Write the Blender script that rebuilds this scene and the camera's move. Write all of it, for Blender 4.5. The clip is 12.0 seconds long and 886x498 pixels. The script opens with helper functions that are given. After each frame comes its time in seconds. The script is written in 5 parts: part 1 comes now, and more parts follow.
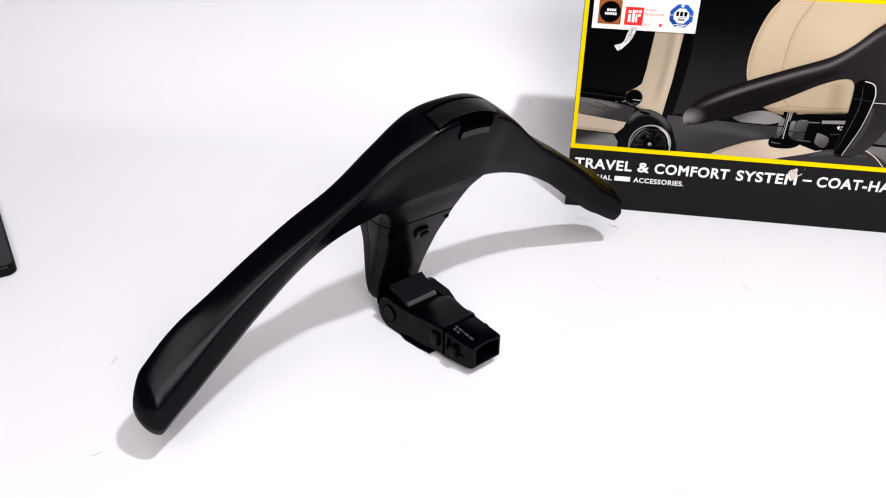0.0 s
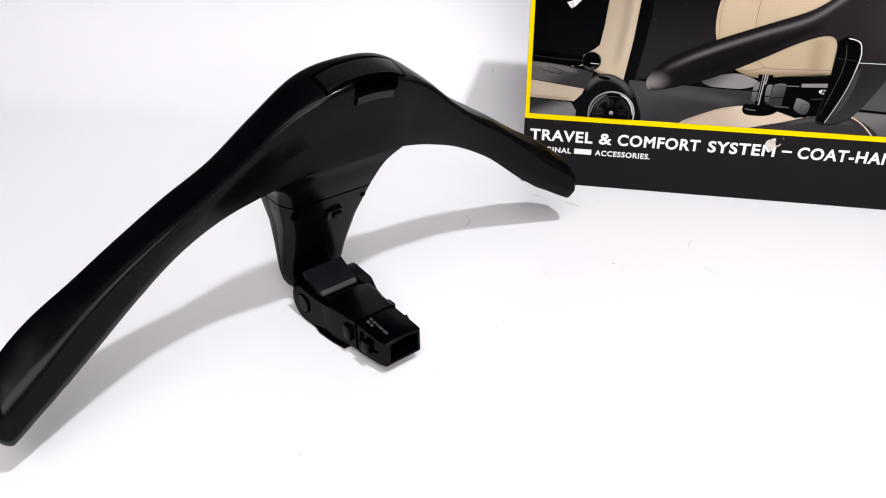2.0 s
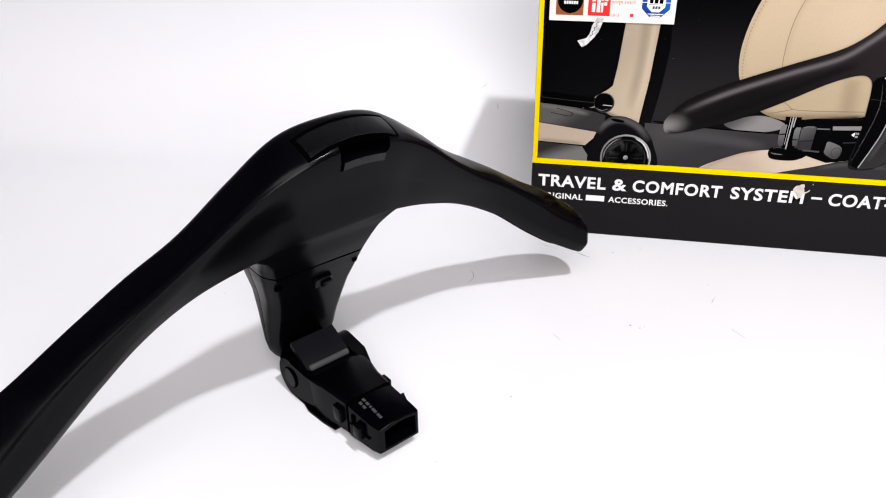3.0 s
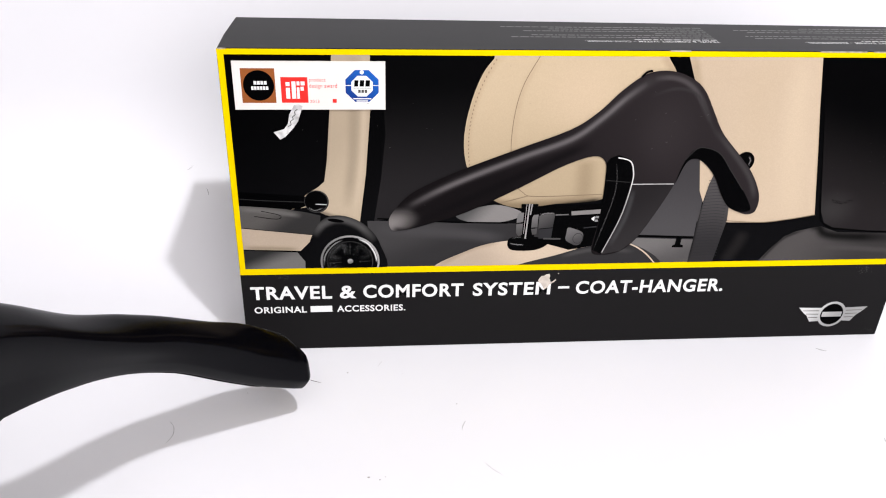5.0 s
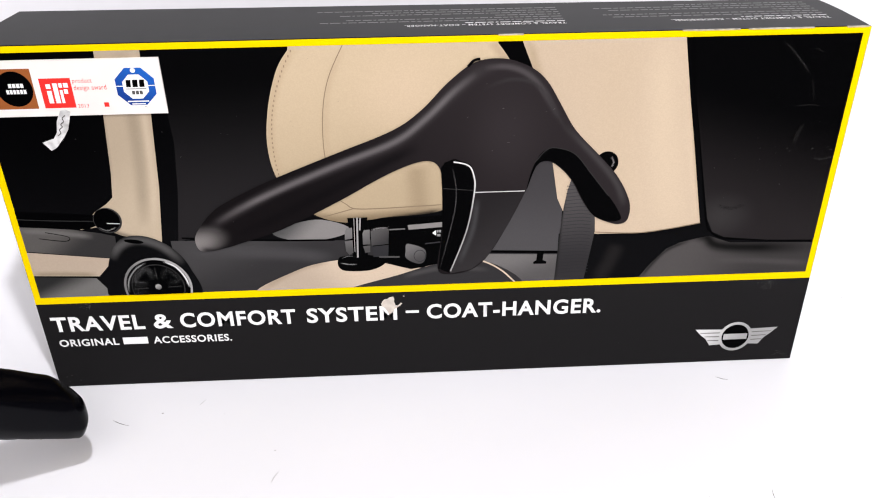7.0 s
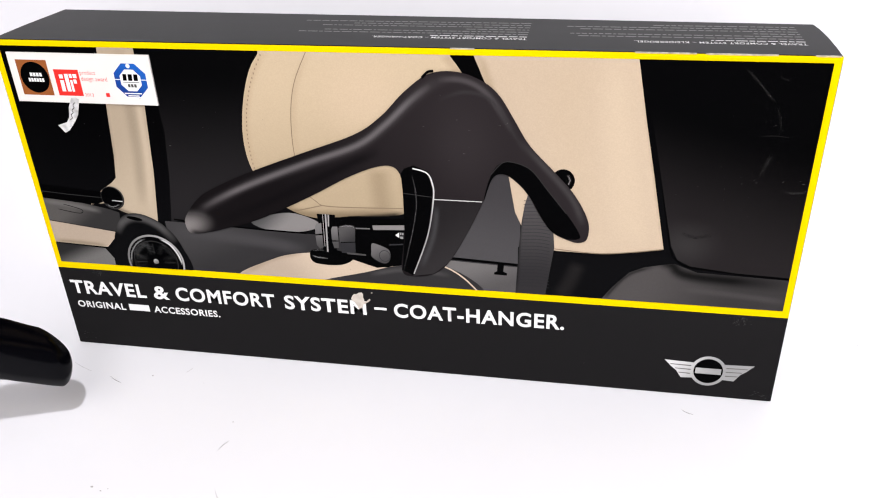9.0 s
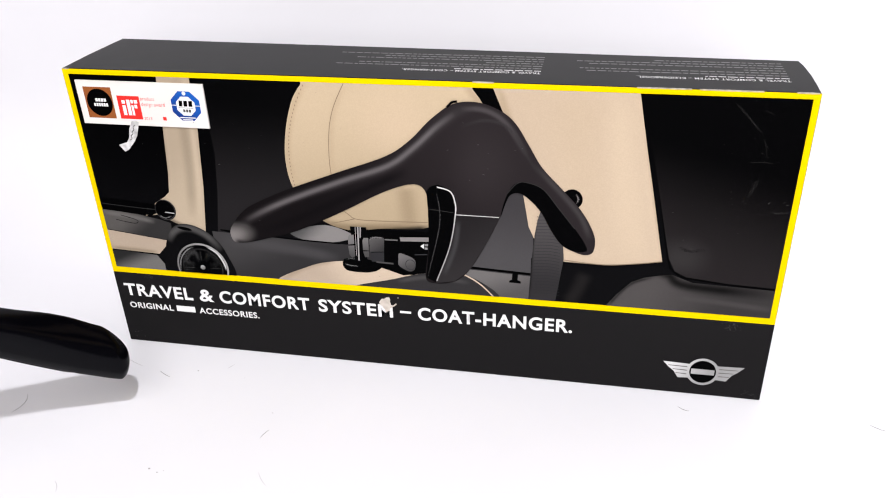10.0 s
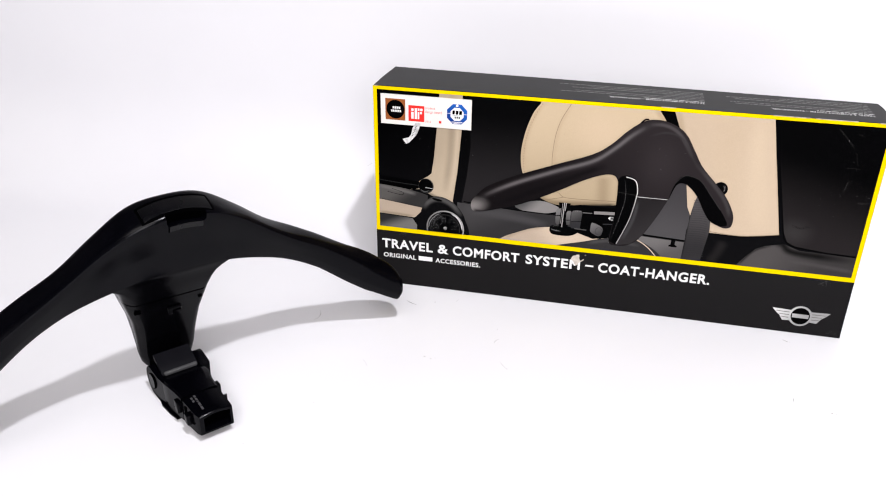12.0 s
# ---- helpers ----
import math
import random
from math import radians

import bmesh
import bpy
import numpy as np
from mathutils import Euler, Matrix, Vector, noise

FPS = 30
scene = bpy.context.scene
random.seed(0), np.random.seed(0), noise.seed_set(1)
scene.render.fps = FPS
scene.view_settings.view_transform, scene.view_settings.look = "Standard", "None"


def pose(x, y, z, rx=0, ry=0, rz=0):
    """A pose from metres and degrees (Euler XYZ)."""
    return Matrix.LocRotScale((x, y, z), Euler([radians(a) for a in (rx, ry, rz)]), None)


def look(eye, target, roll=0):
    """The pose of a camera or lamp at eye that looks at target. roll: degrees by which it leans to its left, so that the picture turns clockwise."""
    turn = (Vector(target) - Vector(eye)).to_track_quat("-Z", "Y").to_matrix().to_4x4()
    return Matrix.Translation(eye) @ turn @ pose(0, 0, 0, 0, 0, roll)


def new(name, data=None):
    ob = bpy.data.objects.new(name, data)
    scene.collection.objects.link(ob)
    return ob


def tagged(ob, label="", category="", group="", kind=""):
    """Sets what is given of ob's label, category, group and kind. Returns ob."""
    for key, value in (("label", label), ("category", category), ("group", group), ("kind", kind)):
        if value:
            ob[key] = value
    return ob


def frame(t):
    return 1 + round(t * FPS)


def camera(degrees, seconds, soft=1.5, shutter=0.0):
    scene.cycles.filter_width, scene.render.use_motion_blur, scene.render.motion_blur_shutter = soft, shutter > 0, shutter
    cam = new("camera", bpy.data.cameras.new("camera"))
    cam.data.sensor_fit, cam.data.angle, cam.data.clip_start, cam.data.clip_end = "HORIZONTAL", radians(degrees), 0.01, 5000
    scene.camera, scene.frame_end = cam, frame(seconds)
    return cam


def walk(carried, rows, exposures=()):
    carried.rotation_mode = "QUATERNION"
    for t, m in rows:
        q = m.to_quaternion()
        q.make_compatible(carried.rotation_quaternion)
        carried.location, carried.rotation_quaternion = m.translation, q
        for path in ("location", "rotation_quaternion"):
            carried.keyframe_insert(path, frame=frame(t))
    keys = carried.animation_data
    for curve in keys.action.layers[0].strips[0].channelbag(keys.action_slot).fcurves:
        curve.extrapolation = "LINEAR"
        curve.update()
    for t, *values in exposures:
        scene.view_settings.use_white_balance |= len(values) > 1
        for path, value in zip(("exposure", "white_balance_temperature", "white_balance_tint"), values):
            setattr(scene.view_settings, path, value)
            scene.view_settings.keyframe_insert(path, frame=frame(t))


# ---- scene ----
cam = camera(56.9, 12.0, soft=1.1)
PATH = [
    (0, (-0.003, -0.687, 0.344), (-0.278, 1.02, -0.661), 1.0),
    (0.5, (0.025, -0.672, 0.342), (-0.266, 1.027, -0.671), 0.9),
    (1, (0.038, -0.653, 0.338), (-0.253, 1.037, -0.691), 0.9),
    (1.5, (0.049, -0.639, 0.321), (-0.252, 1.042, -0.72), 0.3),
    (2, (0.052, -0.621, 0.314), (-0.271, 1.051, -0.734), -0.3),
    (2.5, (0.045, -0.591, 0.31), (-0.29, 1.077, -0.74), -0.6),
    (2.7, (0.044, -0.579, 0.313), (-0.308, 1.095, -0.725), -1.1),
    (4.3, (0.076, -0.499, 0.322), (0.0, 1.235, -0.672), 0.6),
    (4.5, (0.078, -0.479, 0.326), (0.093, 1.250, -0.675), 1.3),
    (5, (0.082, -0.442, 0.322), (0.253, 1.295, -0.654), 1.9),
    (5.5, (0.089, -0.414, 0.317), (0.352, 1.303, -0.674), 2.4),
    (6, (0.112, -0.398, 0.302), (0.419, 1.318, -0.679), 2.1),
    (6.5, (0.157, -0.389, 0.301), (0.398, 1.335, -0.68), 0.9),
    (8.3, (0.296, -0.380, 0.302), (-0.01, 1.333, -0.686), -2.0),
    (8.5, (0.302, -0.381, 0.302), (-0.004, 1.336, -0.678), -1.7),
    (9, (0.318, -0.389, 0.307), (-0.011, 1.327, -0.665), -1.8),
    (9.5, (0.33, -0.411, 0.319), (-0.027, 1.296, -0.66), -2.1),
    (10, (0.32, -0.43, 0.336), (-0.035, 1.283, -0.633), -1.7),
    (10.5, (0.288, -0.469, 0.356), (-0.084, 1.245, -0.605), -1.4),
    (11, (0.25, -0.556, 0.373), (-0.137, 1.165, -0.566), -1.2),
    (11.5, (0.225, -0.643, 0.381), (-0.148, 1.1, -0.527), 0.1),
    (12, (0.223, -0.682, 0.396), (-0.178, 1.059, -0.503), 0.7),
]
walk(cam, [(t, look(eye, target, roll)) for t, eye, target, roll in PATH])

# ---- world, lamps, exposure ----
world = bpy.data.worlds.new("room_air")
scene.world = world
world.use_nodes = True
world.node_tree.nodes["Background"].inputs[0].default_value = (0.8, 0.82, 0.9, 1)
world.node_tree.nodes["Background"].inputs[1].default_value = 0.02


def lamp(name, kind, place, target, power, colour, size):
    data = bpy.data.lights.new(name, kind)
    data.energy, data.color = power, colour
    if kind == "AREA":
        data.shape, data.size = "DISK", size
    else:
        data.shadow_soft_size = size
    ob = new(name, data)
    ob.matrix_world = look(place, target)
    return ob


lamp("desk_lamp_light", "POINT", (0.43, -0.63, 1.30), (0.05, -0.1, 0), 60.0, (0.975, 0.965, 0.995), 0.03)
# Added warm fill from above; no such lamp is known, it lifts the shadows.
lamp("overhead_fill", "AREA", (0.1, -1.15, 1.85), (0.05, -0.1, 0.0), 35.5, (1.0, 0.955, 0.925), 1.7)
# Added fill from the front, free in the room: brightens box front and arm ridges.
lamp("front_fill", "AREA", (0.55, -1.55, 0.82), (0.10, -0.1, 0.05), 16.0, (1.0, 0.965, 0.985), 0.9)
scene.view_settings.exposure = 0.0

from mathutils.geometry import delaunay_2d_cdt

# ---- materials ----


def material(name):
    m = bpy.data.materials.new(name)
    m.use_nodes = True
    nodes, links = m.node_tree.nodes, m.node_tree.links
    return m, nodes, links, nodes["Principled BSDF"]


def mix(nodes, links, fac, a, b):
    """A colour mix node; a and b are colours or sockets."""
    n = nodes.new("ShaderNodeMix")
    n.data_type = "RGBA"
    links.new(fac, n.inputs[0])
    for slot, value in ((6, a), (7, b)):
        if isinstance(value, tuple):
            n.inputs[slot].default_value = (*value, 1)
        else:
            links.new(value, n.inputs[slot])
    return n.outputs[2]


def noise_fac(nodes, links, scale, lo, hi, detail=4.0):
    tc = nodes.new("ShaderNodeTexCoord")
    n = nodes.new("ShaderNodeTexNoise")
    n.inputs["Scale"].default_value, n.inputs["Detail"].default_value = scale, detail
    links.new(tc.outputs["Object"], n.inputs["Vector"])
    r = nodes.new("ShaderNodeMapRange")
    r.inputs[1].default_value, r.inputs[2].default_value = lo, hi
    links.new(n.outputs["Fac"], r.inputs[0])
    return r.outputs[0], n.outputs["Fac"]


def bumped(nodes, links, bsdf, height, strength, distance):
    b = nodes.new("ShaderNodeBump")
    b.inputs["Strength"].default_value, b.inputs["Distance"].default_value = strength, distance
    links.new(height, b.inputs["Height"])
    links.new(b.outputs["Normal"], bsdf.inputs["Normal"])


def plastic(name, colour, rough, grain=0.25, worn=(0.03, 0.03, 0.032), sheen=0.15, gloss=0.0):
    """Moulded plastic with fine spark-eroded grain and faint rubbed patches; gloss gives an even satin shine."""
    m, nodes, links, bsdf = material(name)
    big, _ = noise_fac(nodes, links, 30, 0.45, 0.85)
    _, fine = noise_fac(nodes, links, 2600, 0, 1, 2)
    links.new(mix(nodes, links, big, colour, worn), bsdf.inputs["Base Color"])
    r = nodes.new("ShaderNodeMapRange")
    r.inputs[3].default_value, r.inputs[4].default_value = rough - 0.04, rough + 0.07
    links.new(big, r.inputs[0])
    links.new(r.outputs[0], bsdf.inputs["Roughness"])
    bumped(nodes, links, bsdf, fine, grain, 0.00006)
    bsdf.inputs["Specular IOR Level"].default_value = sheen
    if gloss:
        satin, blend = nodes.new("ShaderNodeBsdfGlossy"), nodes.new("ShaderNodeMixShader")
        satin.inputs["Color"].default_value = (0.95, 0.95, 1.0, 1)
        links.new(r.outputs[0], satin.inputs["Roughness"])
        links.new(bsdf.inputs["Normal"].links[0].from_socket, satin.inputs["Normal"])
        blend.inputs[0].default_value = gloss
        links.new(bsdf.outputs[0], blend.inputs[1])
        links.new(satin.outputs[0], blend.inputs[2])
        links.new(blend.outputs[0], nodes["Material Output"].inputs["Surface"])
    return m


def soft_ink(name, colour):
    """Ink whose cover fades towards the border of its shape, as in a printed photograph."""
    m, nodes, links, bsdf = material(name)
    bsdf.inputs["Base Color"].default_value = (*colour, 1)
    bsdf.inputs["Roughness"].default_value, bsdf.inputs["Specular IOR Level"].default_value = 0.6, 0.0
    cover = nodes.new("ShaderNodeAttribute")
    cover.attribute_name = "cover"
    links.new(cover.outputs["Fac"], bsdf.inputs["Alpha"])
    return m


INK_TONES = {}


def ink(name, a, b=None, start=(0, 0), end=(0, 0.1), rough=0.3, sheen=0.014):
    """Printed ink under a thin laminate: a tone that runs from a to b between two places of the box front (x, z)."""
    m, nodes, links, bsdf = material(name)
    b = b or a
    INK_TONES[name] = (np.array(a), np.array(b), np.array(start) * 1000, np.array(end) * 1000)
    tc = nodes.new("ShaderNodeTexCoord")
    sub = nodes.new("ShaderNodeVectorMath")
    sub.operation = "SUBTRACT"
    sub.inputs[1].default_value = (start[0], 0, start[1])
    links.new(tc.outputs["Object"], sub.inputs[0])
    dx, dz = end[0] - start[0], end[1] - start[1]
    k = dx * dx + dz * dz
    dot = nodes.new("ShaderNodeVectorMath")
    dot.operation = "DOT_PRODUCT"
    dot.inputs[1].default_value = (dx / k, 0, dz / k)
    links.new(sub.outputs[0], dot.inputs[0])
    ramp = nodes.new("ShaderNodeMapRange")
    ramp.interpolation_type = "SMOOTHSTEP"
    links.new(dot.outputs["Value"], ramp.inputs[0])
    tone = mix(nodes, links, ramp.outputs[0], a, b)
    grain, raw = noise_fac(nodes, links, 1500, 0.35, 0.75, 2)
    dim = nodes.new("ShaderNodeMix")
    dim.data_type, dim.blend_type = "RGBA", "MULTIPLY"
    dim.inputs[0].default_value = 0.25
    links.new(tone, dim.inputs[6])
    grey = nodes.new("ShaderNodeMapRange")
    grey.inputs[3].default_value, grey.inputs[4].default_value = 0.75, 1.0
    links.new(grain, grey.inputs[0])
    links.new(grey.outputs[0], dim.inputs[7])
    links.new(dim.outputs[2], bsdf.inputs["Base Color"])
    bsdf.inputs["Roughness"].default_value = rough
    bsdf.inputs["Specular IOR Level"].default_value = sheen
    wave, wraw = noise_fac(nodes, links, 25, 0, 1, 2)
    bumped(nodes, links, bsdf, wraw, 0.15, 0.0006)
    return m


def photo_tones(name):
    """Ink of a printed photograph, whose tones are kept on the sheet's mesh."""
    m, nodes, links, bsdf = material(name)
    tone = nodes.new("ShaderNodeAttribute")
    tone.attribute_name = "tone"
    grain, _ = noise_fac(nodes, links, 1500, 0.35, 0.75, 2)
    grey = nodes.new("ShaderNodeMapRange")
    grey.inputs[3].default_value, grey.inputs[4].default_value = 0.93, 1.0
    links.new(grain, grey.inputs[0])
    dim = nodes.new("ShaderNodeMix")
    dim.data_type, dim.blend_type = "RGBA", "MULTIPLY"
    dim.inputs[0].default_value = 1.0
    links.new(tone.outputs["Color"], dim.inputs[6])
    links.new(grey.outputs[0], dim.inputs[7])
    links.new(dim.outputs[2], bsdf.inputs["Base Color"])
    bsdf.inputs["Roughness"].default_value, bsdf.inputs["Specular IOR Level"].default_value = 0.3, 0.014
    return m


def paper(name, colour, other, rough=0.6, scale=14):
    m, nodes, links, bsdf = material(name)
    big, _ = noise_fac(nodes, links, scale, 0.4, 0.75, 6)
    _, fine = noise_fac(nodes, links, 900, 0, 1, 3)
    links.new(mix(nodes, links, big, colour, other), bsdf.inputs["Base Color"])
    bsdf.inputs["Roughness"].default_value = rough
    bumped(nodes, links, bsdf, fine, 0.12, 0.0001)
    return m


WHITE_SHEET = paper("white_backdrop_sheet", (0.742, 0.739, 0.770), (0.720, 0.717, 0.752), 0.42, 5)
WALL_PAINT = paper("painted_wall", (0.14, 0.135, 0.13), (0.12, 0.115, 0.11), 0.7, 3)
BLACK = plastic("matt_black_plastic", (0.0006, 0.0006, 0.0013), 0.24, 0.05, (0.0009, 0.0009, 0.0018), 0.015, 0.008)
STEM_BLACK = plastic("stem_black_plastic", (0.001, 0.001, 0.0015), 0.24, 0.05, (0.0012, 0.0012, 0.0018), 0.022, 0.007)
# Black without gloss: stands in for the shade inside holes, recesses and joints.
RECESS_SHADE = plastic("recess_shade_black", (0.0006, 0.0006, 0.0008), 0.8, 0.1, (0.0008, 0.0008, 0.0008), 0.0)
# Lighter grey than the flap: the lip's highlight is put into the base colour.
LIP_HIGHLIGHT = plastic("lip_highlight_grey", (0.045, 0.045, 0.048), 0.26, 0.1, (0.07, 0.07, 0.072), 0.5)
TAB_BLACK = plastic("tab_black_plastic", (0.001, 0.001, 0.0018), 0.3, 0.1, (0.0015, 0.0015, 0.002), 0.18)
GREY_FLAP = plastic("dark_grey_plastic", (0.004, 0.004, 0.0055), 0.42, 0.2, (0.006, 0.006, 0.008), 0.04)
GLASS_BLACK = plastic("glossy_black_glass", (0.003, 0.003, 0.004), 0.1, 0.0, (0.003, 0.003, 0.004))
MARK_GREY = paper("moulded_mark_grey", (0.055, 0.055, 0.06), (0.035, 0.035, 0.04))
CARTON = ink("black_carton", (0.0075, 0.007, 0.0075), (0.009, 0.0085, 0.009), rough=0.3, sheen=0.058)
# Same carton; the lighter base puts the lid's grazing reflection into its colour.
CARTON_LIT_TOP = ink("black_carton_lit_top", (0.0105, 0.0105, 0.011), (0.013, 0.013, 0.0135), rough=0.38, sheen=0.05)
YELLOW = ink("yellow_ink", (0.82, 0.60, 0.0), (0.78, 0.555, 0.0), rough=0.35)
WHITE_INK = ink("white_ink", (0.75, 0.75, 0.75), rough=0.4)
GREY_INK = ink("grey_ink", (0.24, 0.24, 0.24), rough=0.4)
BARE_CARD = paper("bare_grey_card", (0.55, 0.50, 0.44), (0.35, 0.30, 0.26), 0.8, 200)
SCRAP = paper("torn_label_paper", (0.62, 0.62, 0.62), (0.30, 0.29, 0.29), 0.5, 260)
STICKER_WHITE = paper("sticker_white", (0.70, 0.67, 0.64), (0.66, 0.63, 0.60), 0.4, 40)

# ---- mesh helpers ----


def finish(ob, bm, mat, smooth=None):
    mesh = bpy.data.meshes.new(ob if isinstance(ob, str) else ob.name)
    bmesh.ops.recalc_face_normals(bm, faces=bm.faces[:])
    bm.to_mesh(mesh)
    bm.free()
    mesh.materials.append(mat)
    if smooth:
        for p in mesh.polygons:
            p.use_smooth = True
        mesh.set_sharp_from_angle(angle=radians(smooth))
    return mesh


def part(name, bm, mat, parent, label="", smooth=None):
    """One mesh object under a thing or a part."""
    ob = new(name, finish(name, bm, mat, smooth))
    ob.parent = parent
    return tagged(ob, label) if label else ob


def thing(name, label, category, place=None, group="", kind=""):
    ob = new(name)
    ob.empty_display_size = 0.02
    if place is not None:
        ob.matrix_world = place
    return tagged(ob, label, category, group, kind)


def block(x0, x1, y0, y1, z0, z1, bevel=0.0, steps=2, shear=None):
    bm = bmesh.new()
    bmesh.ops.create_cube(bm, size=1)
    for v in bm.verts:
        v.co = Vector(((x0, x1)[v.co.x > 0], (y0, y1)[v.co.y > 0], (z0, z1)[v.co.z > 0]))
    if shear:
        for v in bm.verts:
            v.co = shear(v.co)
    if bevel:
        bmesh.ops.bevel(bm, geom=bm.edges[:], offset=bevel, segments=steps, affect="EDGES", profile=0.6)
    return bm


def loft(rings, cap=True):
    """A skin over rings of equally many places."""
    bm = bmesh.new()
    rows = [[bm.verts.new(p) for p in ring] for ring in rings]
    for a, b in zip(rows, rows[1:]):
        for i in range(len(a)):
            j = (i + 1) % len(a)
            bm.faces.new((a[i], a[j], b[j], b[i]))
    if cap:
        bm.faces.new(rows[0])
        bm.faces.new(rows[-1][::-1])
    return bm


def drum(axis_from, axis_to, radius, steps=40, bevel=0.0008):
    """A round pin with softened rims."""
    a, b = Vector(axis_from), Vector(axis_to)
    d = (b - a).normalized()
    s = d.orthogonal().normalized()
    t = d.cross(s)
    rings = []
    for along, r in ((0, radius - bevel), (bevel, radius), ((b - a).length - bevel, radius), ((b - a).length, radius - bevel)):
        rings.append([a + d * along + (s * math.cos(q) + t * math.sin(q)) * r for q in np.linspace(0, 2 * math.pi, steps, endpoint=False)])
    return loft(rings)


def chaikin(points, times=2, cut=0.25):
    for _ in range(times):
        out = []
        for i, p in enumerate(points):
            q = points[(i + 1) % len(points)]
            out += [p * (1 - cut) + q * cut, p * cut + q * (1 - cut)]
        points = out
    return points


def curl(points, closed=True, steps=6):
    """A smooth line through control places (Catmull-Rom)."""
    p = [np.array(q, float) for q in points]
    n, out = len(p), []
    for i in range(n if closed else n - 1):
        a, b, c, d = (p[(i + k) % n] if closed else p[min(max(i + k, 0), n - 1)] for k in (-1, 0, 1, 2))
        for s in np.arange(steps) / steps:
            out.append(0.5 * (2 * b + (c - a) * s + (2 * a - 5 * b + 4 * c - d) * s * s + (3 * b - a - 3 * c + d) * s**3))
    if not closed:
        out.append(p[-1])
    return out


# ---- the backdrop sheet and the room ----
FOLD, RADIUS, WALL_TOP = 0.07, 0.12, 0.33


def sheet_height(y):
    if y < FOLD:
        return 0.0
    y = min(y, FOLD + RADIUS)
    return RADIUS - math.sqrt(max(RADIUS**2 - (y - FOLD) ** 2, 0))


bm = bmesh.new()
profile = [(-1.4, 0.0), (-0.6, 0.0), (-0.2, 0.0), (FOLD, 0.0)]
profile += [(FOLD + RADIUS * math.sin(a), RADIUS - RADIUS * math.cos(a)) for a in np.linspace(0.08, math.pi / 2, 20)]
profile += [(FOLD + RADIUS, WALL_TOP)]
lines = []
for y, z in profile:
    lines.append([bm.verts.new((x, y, z)) for x in np.linspace(-1.6, 1.6, 9)])
for a, b in zip(lines, lines[1:]):
    for i in range(8):
        bm.faces.new((a[i], a[i + 1], b[i + 1], b[i]))
sheet = new("backdrop", finish("backdrop", bm, WHITE_SHEET, 60))
tagged(sheet, "white seamless backdrop sheet curving up behind the box", "backdrop", kind="structure")

# Unseen shell, added to shut out the world and set bounce and reflections.
for name, bm in (("wall_north", block(-1.9, 1.9, 0.30, 0.36, -0.8, 1.9)), ("wall_south", block(-1.9, 1.9, -2.2, -2.14, -0.8, 1.9)),
                 ("wall_west", block(-1.96, -1.9, -2.2, 0.36, -0.8, 1.9)), ("wall_east", block(1.9, 1.96, -2.2, 0.36, -0.8, 1.9)),
                 ("ceiling", block(-1.96, 1.96, -2.2, 0.36, 1.9, 1.96)), ("floor", block(-1.96, 1.96, -2.2, 0.36, -0.86, -0.8))):
    tagged(new(name, finish(name, bm, WALL_PAINT)), "unseen dark grey room surface, added to set bounce light", name.split("_")[0], kind="structure")
tagged(new("tabletop", finish("tabletop", block(-1.5, 1.5, -1.3, 0.25, -0.03, -0.004, 0.004), WALL_PAINT)),
       "plain grey table under the backdrop sheet", "table", kind="structure")

# ---- the coat hanger ----
# Its own axes: u along the arms, v towards the plug, z up.
HANGER = Matrix.Translation((-0.0955, -0.21, 0)) @ Matrix.Rotation(radians(50.2), 4, "Z")


def L(u, v, z):
    return Vector((u, -v, z))


coat_hanger = thing("coat_hanger", "matt black plastic car coat hanger standing on its folded plug", "coat hanger", HANGER)

# Half of the arm, station by station: distance from the middle, then back edge, ridge, lower front edge and lower back edge, each as v and z.
STATIONS = np.array([
    (0.0000, 0.0184, 0.1782, 0.0475, 0.1690, 0.0285, 0.1205, -0.0040, 0.1180),
    (0.0250, 0.0164, 0.1742, 0.0455, 0.1645, 0.0265, 0.1185, -0.0060, 0.1150),
    (0.0500, 0.0138, 0.1574, 0.0376, 0.1508, 0.0190, 0.1110, -0.0076, 0.1080),
    (0.0750, 0.0090, 0.1370, 0.0286, 0.1317, 0.0125, 0.1010, -0.0088, 0.1010),
    (0.1000, 0.0025, 0.1212, 0.0213, 0.1138, 0.0100, 0.0880, -0.0100, 0.0900),
    (0.1250, -0.0005, 0.1060, 0.0168, 0.0973, 0.0098, 0.0710, -0.0120, 0.0750),
    (0.1500, -0.0020, 0.0908, 0.0150, 0.0790, 0.0105, 0.0515, -0.0110, 0.0560),
    (0.1750, -0.0018, 0.0771, 0.0154, 0.0581, 0.0135, 0.0340, -0.0077, 0.0400),
    (0.2050, 0.0030, 0.0580, 0.0168, 0.0357, 0.0185, 0.0190, -0.0005, 0.0250),
])
SPAN, TIP = 0.2055, 0.0099


def station(s):
    """The four edges of the arm at a distance from the middle, smoothly between the stations."""
    k = STATIONS[:, 0]
    i = int(np.clip(np.searchsorted(k, s) - 1, 0, len(k) - 2))
    a, b, c, d = STATIONS[max(i - 1, 0)], STATIONS[i], STATIONS[i + 1], STATIONS[min(i + 2, len(k) - 1)]
    if i == 0:
        a = STATIONS[1]
    f = (s - b[0]) / (c[0] - b[0])
    row = 0.5 * (2 * b + (c - a) * f + (2 * a - 5 * b + 4 * c - d) * f**2 + (3 * b - a - 3 * c + d) * f**3)
    return row[1:].reshape(4, 2)


